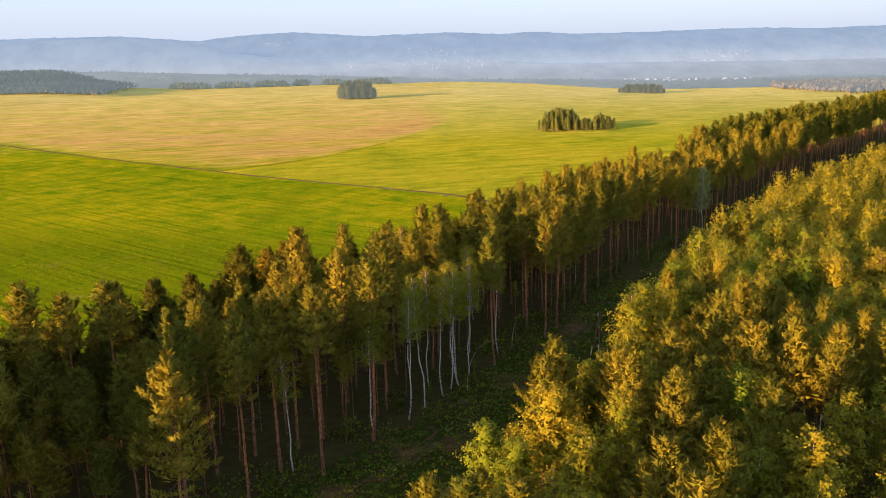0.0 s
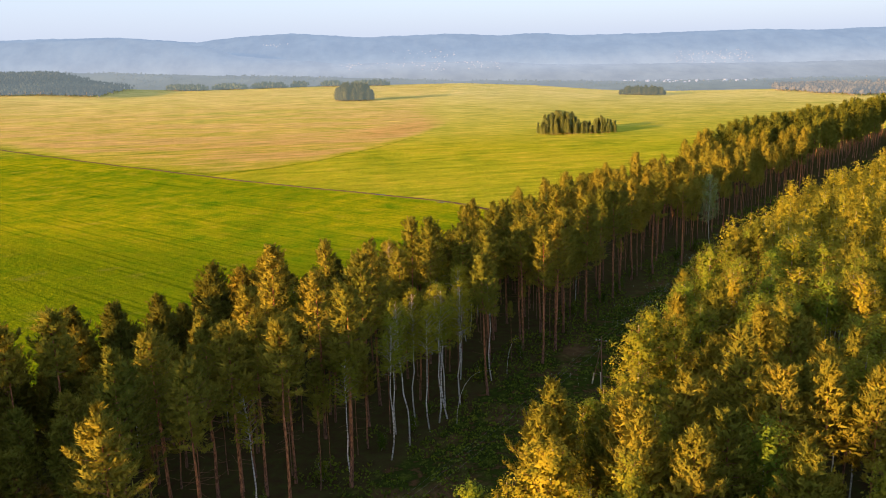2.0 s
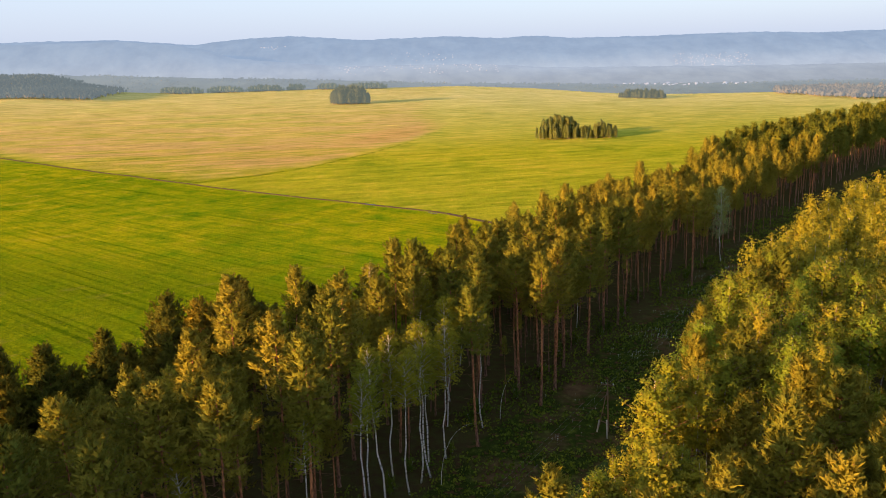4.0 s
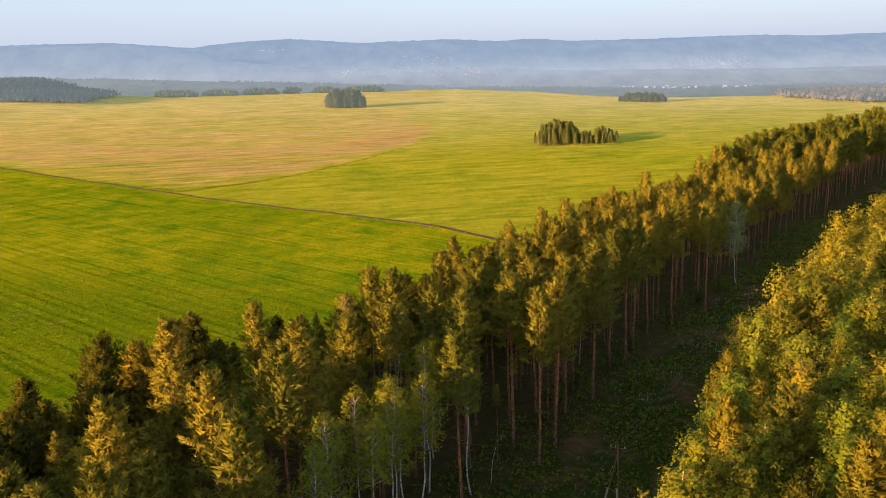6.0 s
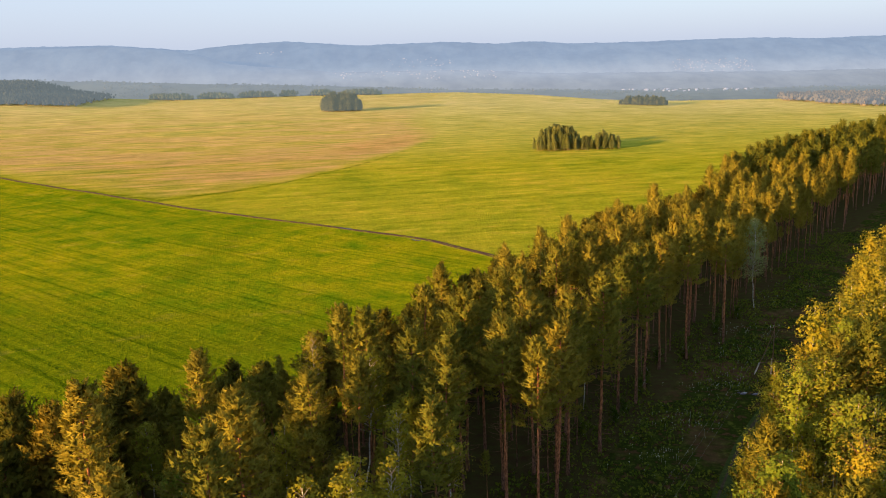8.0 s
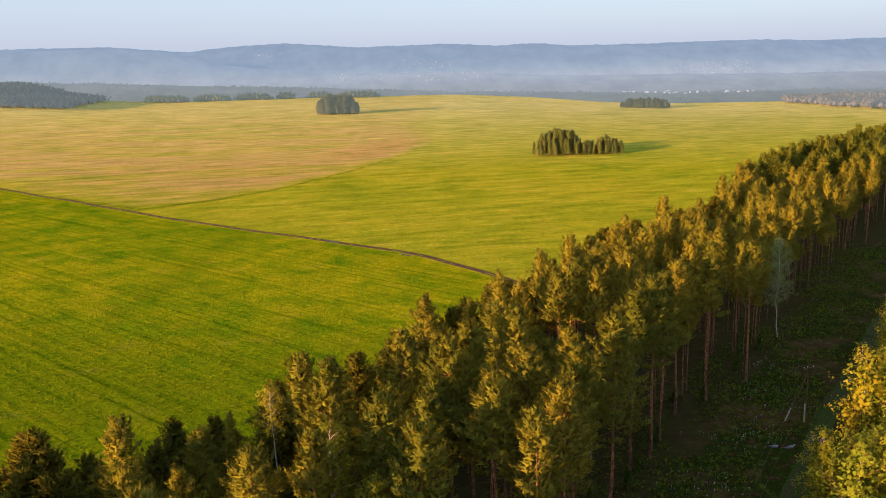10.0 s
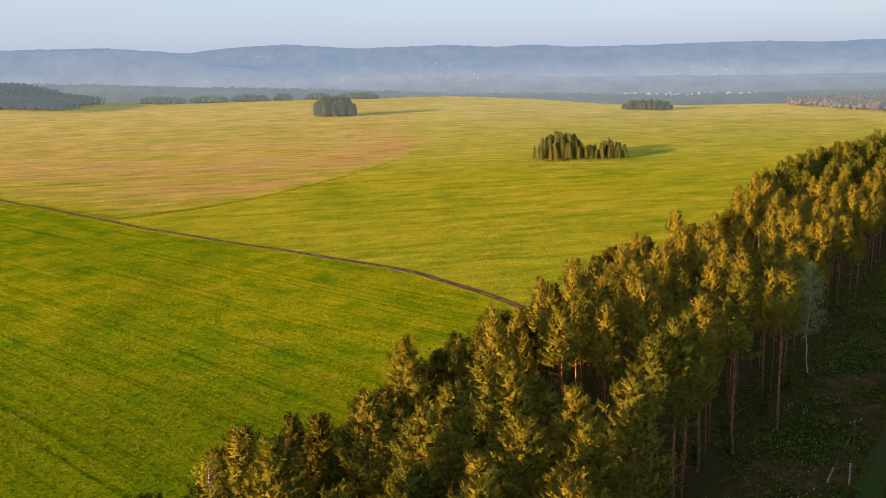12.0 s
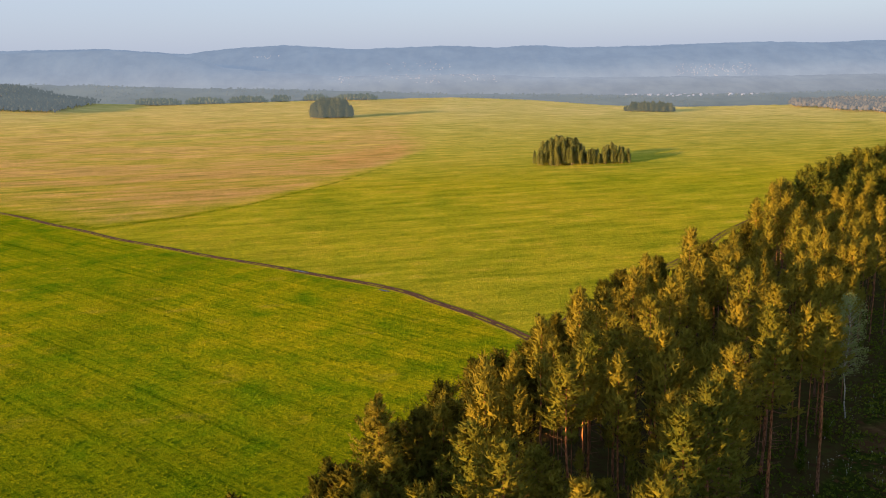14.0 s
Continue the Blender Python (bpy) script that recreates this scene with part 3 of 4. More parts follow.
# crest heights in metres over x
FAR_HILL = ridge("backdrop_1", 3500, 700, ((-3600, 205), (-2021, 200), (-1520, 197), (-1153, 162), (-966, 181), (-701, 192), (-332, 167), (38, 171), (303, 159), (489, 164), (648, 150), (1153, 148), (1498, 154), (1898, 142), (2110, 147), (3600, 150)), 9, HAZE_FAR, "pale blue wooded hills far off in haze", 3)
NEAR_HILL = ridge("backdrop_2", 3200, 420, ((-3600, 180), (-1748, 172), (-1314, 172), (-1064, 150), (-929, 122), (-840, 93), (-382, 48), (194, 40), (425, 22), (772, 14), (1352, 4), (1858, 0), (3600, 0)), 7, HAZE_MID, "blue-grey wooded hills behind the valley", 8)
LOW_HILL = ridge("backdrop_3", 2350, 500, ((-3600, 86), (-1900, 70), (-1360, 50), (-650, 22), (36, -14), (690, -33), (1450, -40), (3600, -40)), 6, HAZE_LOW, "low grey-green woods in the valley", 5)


# ---- pine row ----
rng = np.random.default_rng(11)
PINES_FINE = [pine_shape(30 + k, 26, c, w, 1.5, 4.2, 12, 1.02, 7, 20, sparse=sp) for k, (c, w, sp) in enumerate(((0.38, 3.5, 0.1), (0.32, 3.1, 0.2), (0.54, 4.3, 0.1), (0.46, 3.6, 0.35), (0.40, 3.2, 0.2)))]
PINES = [pine_shape(20 + k, 26, c, w, 1.5, 3.8, 9, 1.25, 6, 10, sparse=sp) for k, (c, w, sp) in enumerate(((0.38, 3.5, 0.1), (0.33, 3.1, 0.2), (0.52, 4.2, 0.1), (0.42, 3.4, 0.3)))]
PINES_EDGE = [pine_shape(25 + k, 22, c, w, 1.5, 4.2, 9, 1.5, 6, 3, point=p) for k, (c, w, p) in enumerate(((0.80, 5.2, 1.6), (0.72, 4.6, 1.3), (0.84, 5.8, 1.9), (0.76, 4.9, 1.1)))]
PINES_MID = [pine_shape(50 + k, 26, c, w, 1.4, 2.6, 5, 1.8, 4, 0) for k, (c, w) in enumerate(((0.38, 3.5), (0.34, 3.1), (0.50, 4.1), (0.40, 3.4)))]
PINES_LOW = [pine_shape(40 + k, 26, c, w, 1.6, 2.2, 3, 2.5, 3, 0, 0.45) for k, (c, w) in enumerate(((0.40, 3.4), (0.36, 3.1), (0.46, 3.7), (0.50, 3.6)))]
PINES_THIN = [pine_shape(45 + k, h, c, w, 1.2, 2, 5, 1.1, 4, 6, 0.3) for k, (h, c, w) in enumerate(((22, 0.26, 1.6), (21, 0.22, 1.4), (23, 0.3, 1.7)))]
YOUNG = [pine_shape(60 + k, 24, c, w, 1.45, 4.2, 13, 1.0, 6, 6) for k, (c, w) in enumerate(((0.46, 3.6), (0.50, 3.4), (0.42, 3.2)))]
BIRCHES_FINE = [birch_shape(70 + k, 23, c, w, 46, 17, 0.25, along=4, solid=0.3) for k, (c, w) in enumerate(((0.44, 3.5), (0.50, 3.8), (0.44, 3.1), (0.52, 3.5)))]
BIRCHES = [birch_shape(80 + k, 23, c, w, 42, 18, 0.25, 5, along=3, puff=1.1, solid=0.3) for k, (c, w) in enumerate(((0.42, 3.5), (0.46, 3.8), (0.44, 3.2), (0.48, 3.6)))]
BIRCHES_LOW = [birch_shape(95 + k, 23, c, w, 34, 9, 0.40, 3, along=2, solid=0.35, puff=1.15) for k, (c, w) in enumerate(((0.42, 3.5), (0.44, 3.8), (0.40, 3.3)))]
SLIM_BIRCHES = [birch_shape(110 + k, 24, c, w, n, 15, 0.25, along=3, solid=0.0) for k, (c, w, n) in enumerate(((0.44, 2.2, 46), (0.38, 2.0, 40), (0.62, 2.8, 90)))]
fine_pines = [tree_thing("pine_tree", s, NEEDLES, PINE_BARK, TWIG, "tall Scots pine with reddish trunk and golden-lit crown", "tree", "pines of the shelterbelt") for s in PINES_FINE]
fine_birches = [tree_thing("birch_tree", s, LEAVES, BIRCH_BARK, TWIG, "full leafy birch with golden-lit crown in the mixed wood", "tree", "trees of the mixed wood") for s in BIRCHES_FINE]
fine_birches += [tree_thing("birch_tree", s, GREEN_LEAVES, BIRCH_BARK, TWIG, "full leafy birch with fresh green crown in the mixed wood", "tree", "trees of the mixed wood") for s in BIRCHES_FINE[1:3]]
pine_things = [tree_thing("pine_tree", s, NEEDLES, PINE_BARK, TWIG, "tall Scots pine with bare reddish trunk and high crown", "tree", "pines of the shelterbelt") for s in PINES]
young_things = [tree_thing("pine_tree", s, NEEDLES, PINE_BARK, TWIG, "bushy golden-lit pine among the birches", "tree", "trees of the mixed wood") for s in YOUNG]
shaded_pines = [tree_thing("pine_tree", s, SHADED_NEEDLES, PINE_BARK, TWIG, "broad low-branched pine, needles darkened for shade, at the meadow's edge", "tree", "pines of the shelterbelt") for s in PINES_EDGE]
birch_things = [tree_thing("birch_tree", s, LEAVES, BIRCH_BARK, TWIG, "leafy birch with yellow-green crown in the mixed wood", "tree", "trees of the mixed wood") for s in BIRCHES]
birch_things += [tree_thing("birch_tree", s, GREEN_LEAVES, BIRCH_BARK, TWIG, "leafy birch with fresh green crown in the mixed wood", "tree", "trees of the mixed wood") for s in BIRCHES[:2]]
slim_things = [tree_thing("birch_tree", s, PALE_LEAVES, BIRCH_BARK, PALE_TWIG, "slender birch with long white trunk beside the pines", "tree", "birches along the glade") for s in SLIM_BIRCHES[:2]]
slim_things.append(tree_thing("birch_tree", SLIM_BIRCHES[2], SILVER_LEAVES, BIRCH_BARK, PALE_TWIG, "silvery birch with full oval crown alone in the glade", "tree", "birches along the glade"))
used = set()


def plant(kinds, x, y, s, z=None, k=None, tilt=2.0, wide=1.0):
    """Stands one of the kinds at x, y, scaled, spread by wide and slightly out of plumb."""
    i = int(rng.integers(len(kinds))) if k is None else k
    m = pose(x, y, float(height(x, y)) if z is None else z, rng.normal(0, tilt * 0.6), rng.normal(0, tilt * 0.6), rng.uniform(0, 360)) @ Matrix.Diagonal((s * wide, s * wide, s, 1))
    if kinds[i] not in used:
        used.add(kinds[i])
        kinds[i].matrix_basis = m
        return kinds[i]
    made = copy_thing(kinds[i], Matrix())
    made.matrix_basis = m
    return made


def thinned(spots, keep, gap):
    """The spots that stand clear of those in keep."""
    keep = np.array(keep, float)
    return np.array([p for p in spots if np.min(np.hypot(keep[:, 0] - p[0], keep[:, 1] - p[1])) > gap])


# single pines that stand out, then the rest of the belt
# x, y and height of each
PLAIN_PINES = ((23, 157.3, 26.8), (19.7, 150.8, 26.8), (37.9, 189, 26.8), (41.7, 192.4, 28), (49.7, 207.5, 26.5), (61.1, 226.8, 25.1), (66.5, 221, 26), (34.7, 218, 25.1), (21, 186, 26.2), (39, 222, 26.3), (-5.5, 172.4, 25), (-1.4, 167.8, 25.7), (4.4, 158, 26), (10.1, 158.2, 25.3), (14.9, 175.2, 27.4), (16.7, 164.5, 25.4), (-27, 88.3, 26.3), (-24.7, 98, 27.2), (-18.4, 96.6, 28), (-27.3, 117.4, 26.1), (-33.6, 97.4, 26.5), (-12.2, 106.6, 29), (-12.8, 139.9, 25.8), (-17.7, 121.6, 27), (-11.3, 125.6, 28.5), (8.4, 136.6, 25.6), (16.5, 156.2, 27), (44.5, 198, 26.9), (-6.8, 152.9, 22.9), (56.6, 213, 26), (65, 235.5, 25.5), (67, 249.5, 25), (47, 233.3, 25), (-20, 108, 25), (30.6, 206.7, 25.5))
BROAD_PINES = ((32, 174.5, 28.4), (12.1, 170.2, 27.6), (-30.6, 73.4, 27), (-35, 87.5, 27.5), (-10, 133.4, 28.5), (-29.4, 103, 26.5), (9.2, 203, 22.9), (24, 163.5, 24))
SLIM = ((81.7, 244, 0.92), (-7, 114, 0.95), (-4.5, 118.5, 1.0), (-1.5, 123, 0.95), (0, 126, 0.98), (1.3, 127.5, 1.0), (3.5, 133, 0.95), (-12, 107, 0.9), (-23, 98, 0.86), (9.5, 143, 0.9), (-1.4, 157.4, 1.0), (1, 132, 0.97), (-4, 128, 0.95), (-6.8, 122.4, 0.92), (3.9, 143.7, 0.93), (-9.7, 178.5, 0.85))
row = jittered(-200, 400, 5, 560, 6.3, rng, lambda x, y: edge(ROW_LEFT, y) + 6.5 < x < edge(ROW_RIGHT, y) - 0.5 + 1.2 * math.sin(y * 0.31))
row = thinned(row, PLAIN_PINES + BROAD_PINES + SLIM, 4.3)
row = thinned(row, [SLIM[0][:2]], 6.5)
near = np.hypot(row[:, 0] - 8, row[:, 1] - 132)
order = np.argsort(near + np.where(row[:, 1] < 62, 400, 0))
for i, (x, y, tall) in enumerate(PLAIN_PINES):
    plant(fine_pines, x, y, tall / 26, k=(0, 4, 1, 3)[i % 4], tilt=1, wide=rng.uniform(1.1, 1.3))
for x, y, tall in BROAD_PINES:
    plant(fine_pines, x, y, tall / 26, k=2, tilt=1, wide=1.22)
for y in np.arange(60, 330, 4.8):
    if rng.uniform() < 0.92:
        plant(shaded_pines, edge(ROW_LEFT, y) + 3 + rng.normal(0, 1.0), y + rng.normal(0, 0.8), rng.uniform(0.55, 0.74) if rng.uniform() < 0.6 else rng.uniform(0.72, 0.86), wide=rng.uniform(1.15, 1.4))
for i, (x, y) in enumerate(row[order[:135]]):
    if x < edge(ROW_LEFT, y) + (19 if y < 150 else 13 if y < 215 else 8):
        plant(shaded_pines, x, y, rng.uniform(0.62, 0.84) if rng.uniform() < 0.6 else rng.uniform(0.82, 0.96), wide=rng.uniform(1.1, 1.35))
    else:
        if 112 < y < 190 and rng.uniform() < 0.14:
            plant(fine_birches, x, y, rng.uniform(0.7, 0.92))
            continue
        low = rng.uniform() < (0.86 if y < 230 else 0.6)
        plant(fine_pines if i < 80 else pine_things, x, y, rng.uniform(0.48, 0.74) if low else rng.uniform(0.92, 1.06), k=2 if low and rng.uniform() < 0.6 else None, wide=rng.uniform(1.25, 1.5) if low else rng.uniform(1.1, 1.3))
rest = row[order[135:]]
# pines at y < 74 stand out of view, made taller to shade the next
for stretch, shapes in ((rest[(rest[:, 1] < 350) & (rest[:, 1] > 60)], PINES_MID), (rest[(rest[:, 1] >= 350) | (rest[:, 1] <= 60)], PINES_LOW)):
    scatter("pine_wood", shapes, [(x, y, 0, rng.uniform(1.06, 1.2) if y < 74 else (rng.uniform(0.88, 1.0) if rng.uniform() < 0.45 else rng.uniform(0.62, 0.82)) * float(np.interp(y, (200, 250, 310, 360, 420), (1.0, 0.9, 0.9, 1.04, 1.08)))) for x, y in stretch], NEEDLES, PINE_BARK, "dense belt of tall pines along the meadow", "trees", rng)

# slim shaded pines between the tall ones
thin = jittered(-90, 150, 60, 330, 7.5, rng, lambda x, y: edge(ROW_LEFT, y) + 3 < x < edge(ROW_RIGHT, y) - 1)
thin = thinned(thin, [tuple(p) for p in row] + [p[:2] for p in PLAIN_PINES + BROAD_PINES], 1.6)
scatter("pine_wood", PINES_THIN, [(x, y, 0, rng.uniform(0.5, 0.72)) for x, y in thin], NEEDLES, PINE_BARK, "slim overshadowed pines within the belt", "trees", rng)

# ---- mixed wood ----
WOOD_PINES = ((25.7, 81.6, 25.8), (35, 80.8, 26.3), (34.9, 89.4, 27.6), (42.6, 89.9, 25.5), (19, 75.5, 25), (22.6, 70.4, 25), (41.2, 83.2, 26), (27.5, 75, 24.5), (31.6, 66.8, 25), (17.7, 54.6, 25), (43, 142.5, 20), (64, 165, 20), (45.5, 81.6, 25.5), (44.5, 101, 25.2))
wood = jittered(-80, 330, 0, 430, 5.7, rng, lambda x, y: edge(WOOD_LEFT, y) + 1.9 < x < max(y * 0.56 + 26, edge(WOOD_LEFT, y) + 11))
wood = thinned(wood, WOOD_PINES, 3.8)
near = np.hypot(wood[:, 0] - 30, (wood[:, 1] - 90) * 0.8)
order = np.argsort(near + np.where(wood[:, 1] < 42, 400, 0))
for x, y, tall in WOOD_PINES:
    plant(young_things, x, y, tall / 24, tilt=1, wide=1.15)
for i, (x, y) in enumerate(wood[order[:240]]):
    tall = rng.uniform(0.92, 1.06) if rng.uniform() < 0.5 else rng.uniform(0.62, 0.84)
    if x < edge(WOOD_LEFT, y) + 4.5:
        tall *= 0.86 if y < 110 else 0.95
    if rng.uniform() < (0.42 if y < 105 else 0.15) and x > edge(WOOD_LEFT, y) + 5:
        plant(young_things, x, y, tall, wide=rng.uniform(1.1, 1.3))
    else:
        plant(fine_birches if i < 90 else birch_things, x, y, tall, wide=rng.uniform(1.0, 1.25))
rest = wood[order[240:]]
BIRCHES_BARE = [birch_shape(98 + k, 24, 0.48, 3.2, 22, 5, 0.8, 3, along=2, solid=0.7, puff=1.4) for k in range(2)]
# leafy skirt along the glade
BIRCHES_EDGE = [birch_shape(76 + k, 16, 0.88, w, 34, 13, 0.29, 5, along=3, solid=0.3) for k, w in enumerate((2.6, 2.9, 2.3))]
skirt_things = [tree_thing("birch_tree", q, LEAVES, BIRCH_BARK, TWIG, "young birch leafy almost to the ground at the wood's edge", "tree", "trees of the mixed wood") for q in BIRCHES_EDGE]
for y in np.arange(48, 250, 4.4):
    plant(skirt_things, edge(WOOD_LEFT, y) + rng.uniform(1.0, 2.8), y + rng.normal(0, 0.8), rng.uniform(0.7, 1.05))
for stretch, shapes in ((rest[rest[:, 1] < 44], BIRCHES_BARE), (rest[rest[:, 1] >= 44], BIRCHES_LOW)):
    scatter("mixed_wood", shapes, [(x, y, 0, rng.uniform(0.76, 1.02)) for x, y in stretch], LEAVES, BIRCH_BARK, "dense wood of leafy birches", "trees", rng)

# ---- birches along the glade ----
for i, (x, y, s) in enumerate(SLIM):
    plant(slim_things, x, y, s, k=2 if i == 0 else i % 2, tilt=0.5 if i == 0 else 2.5, wide=1.1 if i == 0 else 1.15)

# ---- groves and far woods ----
def lobe_tree(seed, h, wide, lobes, leaves, size, sides=6):
    """A tree far off: a short trunk under a crown of rounded lobes set with leaf sprays."""
    r = np.random.default_rng(seed)
    V, F, N, P, D, at = [], [], [], [], [], 0
    mid = np.array([0, 0, 0.42 * h])
    for k in range(lobes):
        a, u = k * 2.4 + r.uniform(0, 0.8), (k + 0.5) / lobes
        reach = wide * (0.72 - 0.55 * u ** 1.5) * r.uniform(0.7, 1.1) if lobes > 1 else 0
        c = np.array([math.cos(a) * reach, math.sin(a) * reach, h * (0.2 + 0.64 * u)])
        rad = np.array([0.62 * wide, 0.62 * wide, 0.25 * h]) * r.uniform(0.8, 1.1) * (1.05 - 0.35 * u)
        rows = []
        for v in (-0.75, -0.25, 0.3, 0.78):
            t = np.arange(sides) * 2 * math.pi / sides + r.uniform(0, 1)
            q = math.sqrt(1 - v * v)
            rows.append(np.column_stack([np.cos(t) * q, np.sin(t) * q, np.full(sides, v)]))
        ball = np.concatenate(rows + [[(0, 0, -1), (0, 0, 1)]])
        ball *= r.uniform(0.85, 1.15, (len(ball), 1))
        n = 4 * sides
        for j in range(3):
            for q in range(sides):
                p, o = j * sides + q, j * sides + (q + 1) % sides
                F += [(at + p, at + o, at + o + sides), (at + p, at + o + sides, at + p + sides)]
        for q in range(sides):
            F += [(at + n, at + (q + 1) % sides, at + q), (at + n + 1, at + n - sides + q, at + n - sides + (q + 1) % sides)]
        V.append(c + ball * rad * 0.85)
        N.append(unit(unit(ball) + 1.8 * unit((V[-1] - mid) / (wide, wide, 0.6 * h))))
        way = unit(r.normal(size=(leaves, 3)) + 0.5 * unit(c - mid) + (0, 0, 0.2))
        P.append(c + way * rad * r.uniform(0.85, 1.25, (leaves, 1)))
        D.append(unit(way + 1.6 * unit((P[-1] - mid) / (wide, wide, 0.6 * h)) + 0.35 * r.normal(size=way.shape)))
        at += len(ball)
    V, P, D = np.concatenate(V), np.concatenate(P), np.concatenate(D)
    sprays = blades(P, r.uniform(0.6, 1.3, len(P)) * size, r, D, 0.8)
    return {"trunk": tube([(0, 0, -0.3), (0, 0, 0.5 * h)], [0.22, 0.12], 4), "limbs": tube([(0, 0, 0.2 * h), (0.3, 0.1, 0.6 * h)], [0.08, 0.03], 3), "crown": join([(V, np.array(F)), sprays]), "soft": np.concatenate([np.concatenate(N), np.repeat(D, 4, 0)])}


GROVE_TREES = [pine_shape(130 + k, 15, c, w, 1.5, 3.4, 7, 1.35, 4, 0, point=p) for k, (c, w, p) in enumerate(((0.88, 3.3, 1.3), (0.84, 2.8, 1.1), (0.90, 3.7, 1.5), (0.86, 3.0, 1.2)))]
CLUMP_TREES = [pine_shape(135 + k, 14, c, w, 1.7, 2.2, 3, 2.3, 3, 0, 0.6, point=p) for k, (c, w, p) in enumerate(((0.90, 4.0, 1.6), (0.86, 3.4, 1.4), (0.92, 4.6, 1.9)))]
FAR_TREES = [lobe_tree(140 + k, 14, w, 2, 9, 1.4, 4) for k, w in enumerate((4.4, 3.7, 5.2))]
ISLET_TREES = [lobe_tree(145 + k, 14, w, 3, 22, 1.0, 4) for k, w in enumerate((4.0, 3.4, 4.8))]
grove_things = [tree_thing("grove_tree", s, GROVE_LEAVES, DEAD_WOOD, DEAD_WOOD, "bushy dark-green tree of a grove in the open meadow", "tree", "trees of the meadow grove") for s in GROVE_TREES]


def inside_oval(cx, cy, rx, ry, count, r):
    out = []
    while len(out) < count:
        a, c = r.uniform(-1, 1, 2)
        if a * a + c * c < 1:
            out.append((cx + a * rx, cy + c * ry))
    return out


for cx, cy, rx, ry, count, high in ((90, 616, 17, 11, 62, 1.2), (108, 612, 9, 6, 20, 0.62), (121, 616, 13, 8, 40, 0.86)):
    for x, y in inside_oval(cx, cy, rx, ry, count, rng):
        d = math.hypot((x - cx) / rx, (y - cy) / ry)
        plant(grove_things, x, y, high * (1.02 - 0.55 * d ** 2) * rng.uniform(0.8, 1.05))


def grove(cx, cy, rx, ry, count, size, label, seed, shapes, leaves):
    r = np.random.default_rng(seed)
    spots = [(x, y, float(height(x, y)), size * r.uniform(0.7, 1.12) * (1.0 - 0.45 * ((x - cx) / rx) ** 4 - 0.2 * ((y - cy) / ry) ** 2)) for x, y in inside_oval(cx, cy, rx, ry, count, r)]
    return scatter("grove", shapes, spots, leaves, DEAD_WOOD, label, "trees", r)


# haze over the far groves, put in as emission of their leaves
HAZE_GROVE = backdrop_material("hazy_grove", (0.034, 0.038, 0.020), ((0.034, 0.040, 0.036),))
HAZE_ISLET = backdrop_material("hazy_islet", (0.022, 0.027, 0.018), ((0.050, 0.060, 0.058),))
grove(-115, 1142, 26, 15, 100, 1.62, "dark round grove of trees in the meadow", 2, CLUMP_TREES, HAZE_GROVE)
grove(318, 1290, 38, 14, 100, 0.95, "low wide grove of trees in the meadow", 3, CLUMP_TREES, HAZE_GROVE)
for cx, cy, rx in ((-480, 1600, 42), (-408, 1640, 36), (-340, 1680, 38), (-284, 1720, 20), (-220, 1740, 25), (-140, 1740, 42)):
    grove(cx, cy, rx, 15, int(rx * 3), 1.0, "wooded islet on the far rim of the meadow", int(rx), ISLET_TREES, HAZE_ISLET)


# the far woods' trees emit the haze colour too
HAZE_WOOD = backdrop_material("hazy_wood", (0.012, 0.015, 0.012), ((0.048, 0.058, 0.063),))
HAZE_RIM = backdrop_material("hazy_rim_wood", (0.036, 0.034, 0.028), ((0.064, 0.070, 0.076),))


def far_wood(inside, box, step, label, seed, size, leaves):
    r = np.random.default_rng(seed)
    spots = jittered(*box, step, r, inside)
    return scatter("far_wood", FAR_TREES, [(x, y, float(height(x, y)), size * r.uniform(0.72, 1.08)) for x, y in spots], leaves, DEAD_WOOD, label, "trees", r)


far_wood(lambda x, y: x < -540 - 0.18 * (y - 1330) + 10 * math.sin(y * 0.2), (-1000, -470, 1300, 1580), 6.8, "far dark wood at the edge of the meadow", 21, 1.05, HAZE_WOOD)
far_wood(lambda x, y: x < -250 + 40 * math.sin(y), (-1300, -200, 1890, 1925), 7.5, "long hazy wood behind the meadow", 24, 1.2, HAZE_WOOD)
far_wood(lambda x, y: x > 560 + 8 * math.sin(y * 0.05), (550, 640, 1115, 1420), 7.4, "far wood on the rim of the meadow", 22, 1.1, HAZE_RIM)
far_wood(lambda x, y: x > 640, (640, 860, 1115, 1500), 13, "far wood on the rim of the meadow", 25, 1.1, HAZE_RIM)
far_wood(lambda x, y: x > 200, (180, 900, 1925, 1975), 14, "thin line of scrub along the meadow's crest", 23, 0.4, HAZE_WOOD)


# ---- roads ----
DIRT = plain("wet_dirt", (0.05, 0.028, 0.016), (0.12, 0.068, 0.04), 1.5, 0.9, 0.05)
# mud and verge of the glade track, the shade there put into their colours
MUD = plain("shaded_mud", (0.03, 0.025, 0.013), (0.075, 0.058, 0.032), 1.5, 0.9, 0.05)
SHADED_VERGE = plain("shaded_verge", (0.018, 0.034, 0.005), (0.046, 0.066, 0.009), 2.5, 0.95, 0.1)
VERGE = plain("trodden_grass", (0.12, 0.125, 0.012), (0.24, 0.20, 0.022), 2.5, 1.0, 0.0)
WATER = plain("puddle_water", (0.02, 0.018, 0.015), (0.03, 0.025, 0.02), 1.0, 0.04, 0.5, 0.02)


def rounded(line, times=3):
    P = np.array(line, float)
    for _ in range(times):
        a, c = P[:-1] * 0.75 + P[1:] * 0.25, P[:-1] * 0.25 + P[1:] * 0.75
        P = np.concatenate([P[:1], np.stack([a, c], 1).reshape(-1, 2), P[-1:]])
    return P


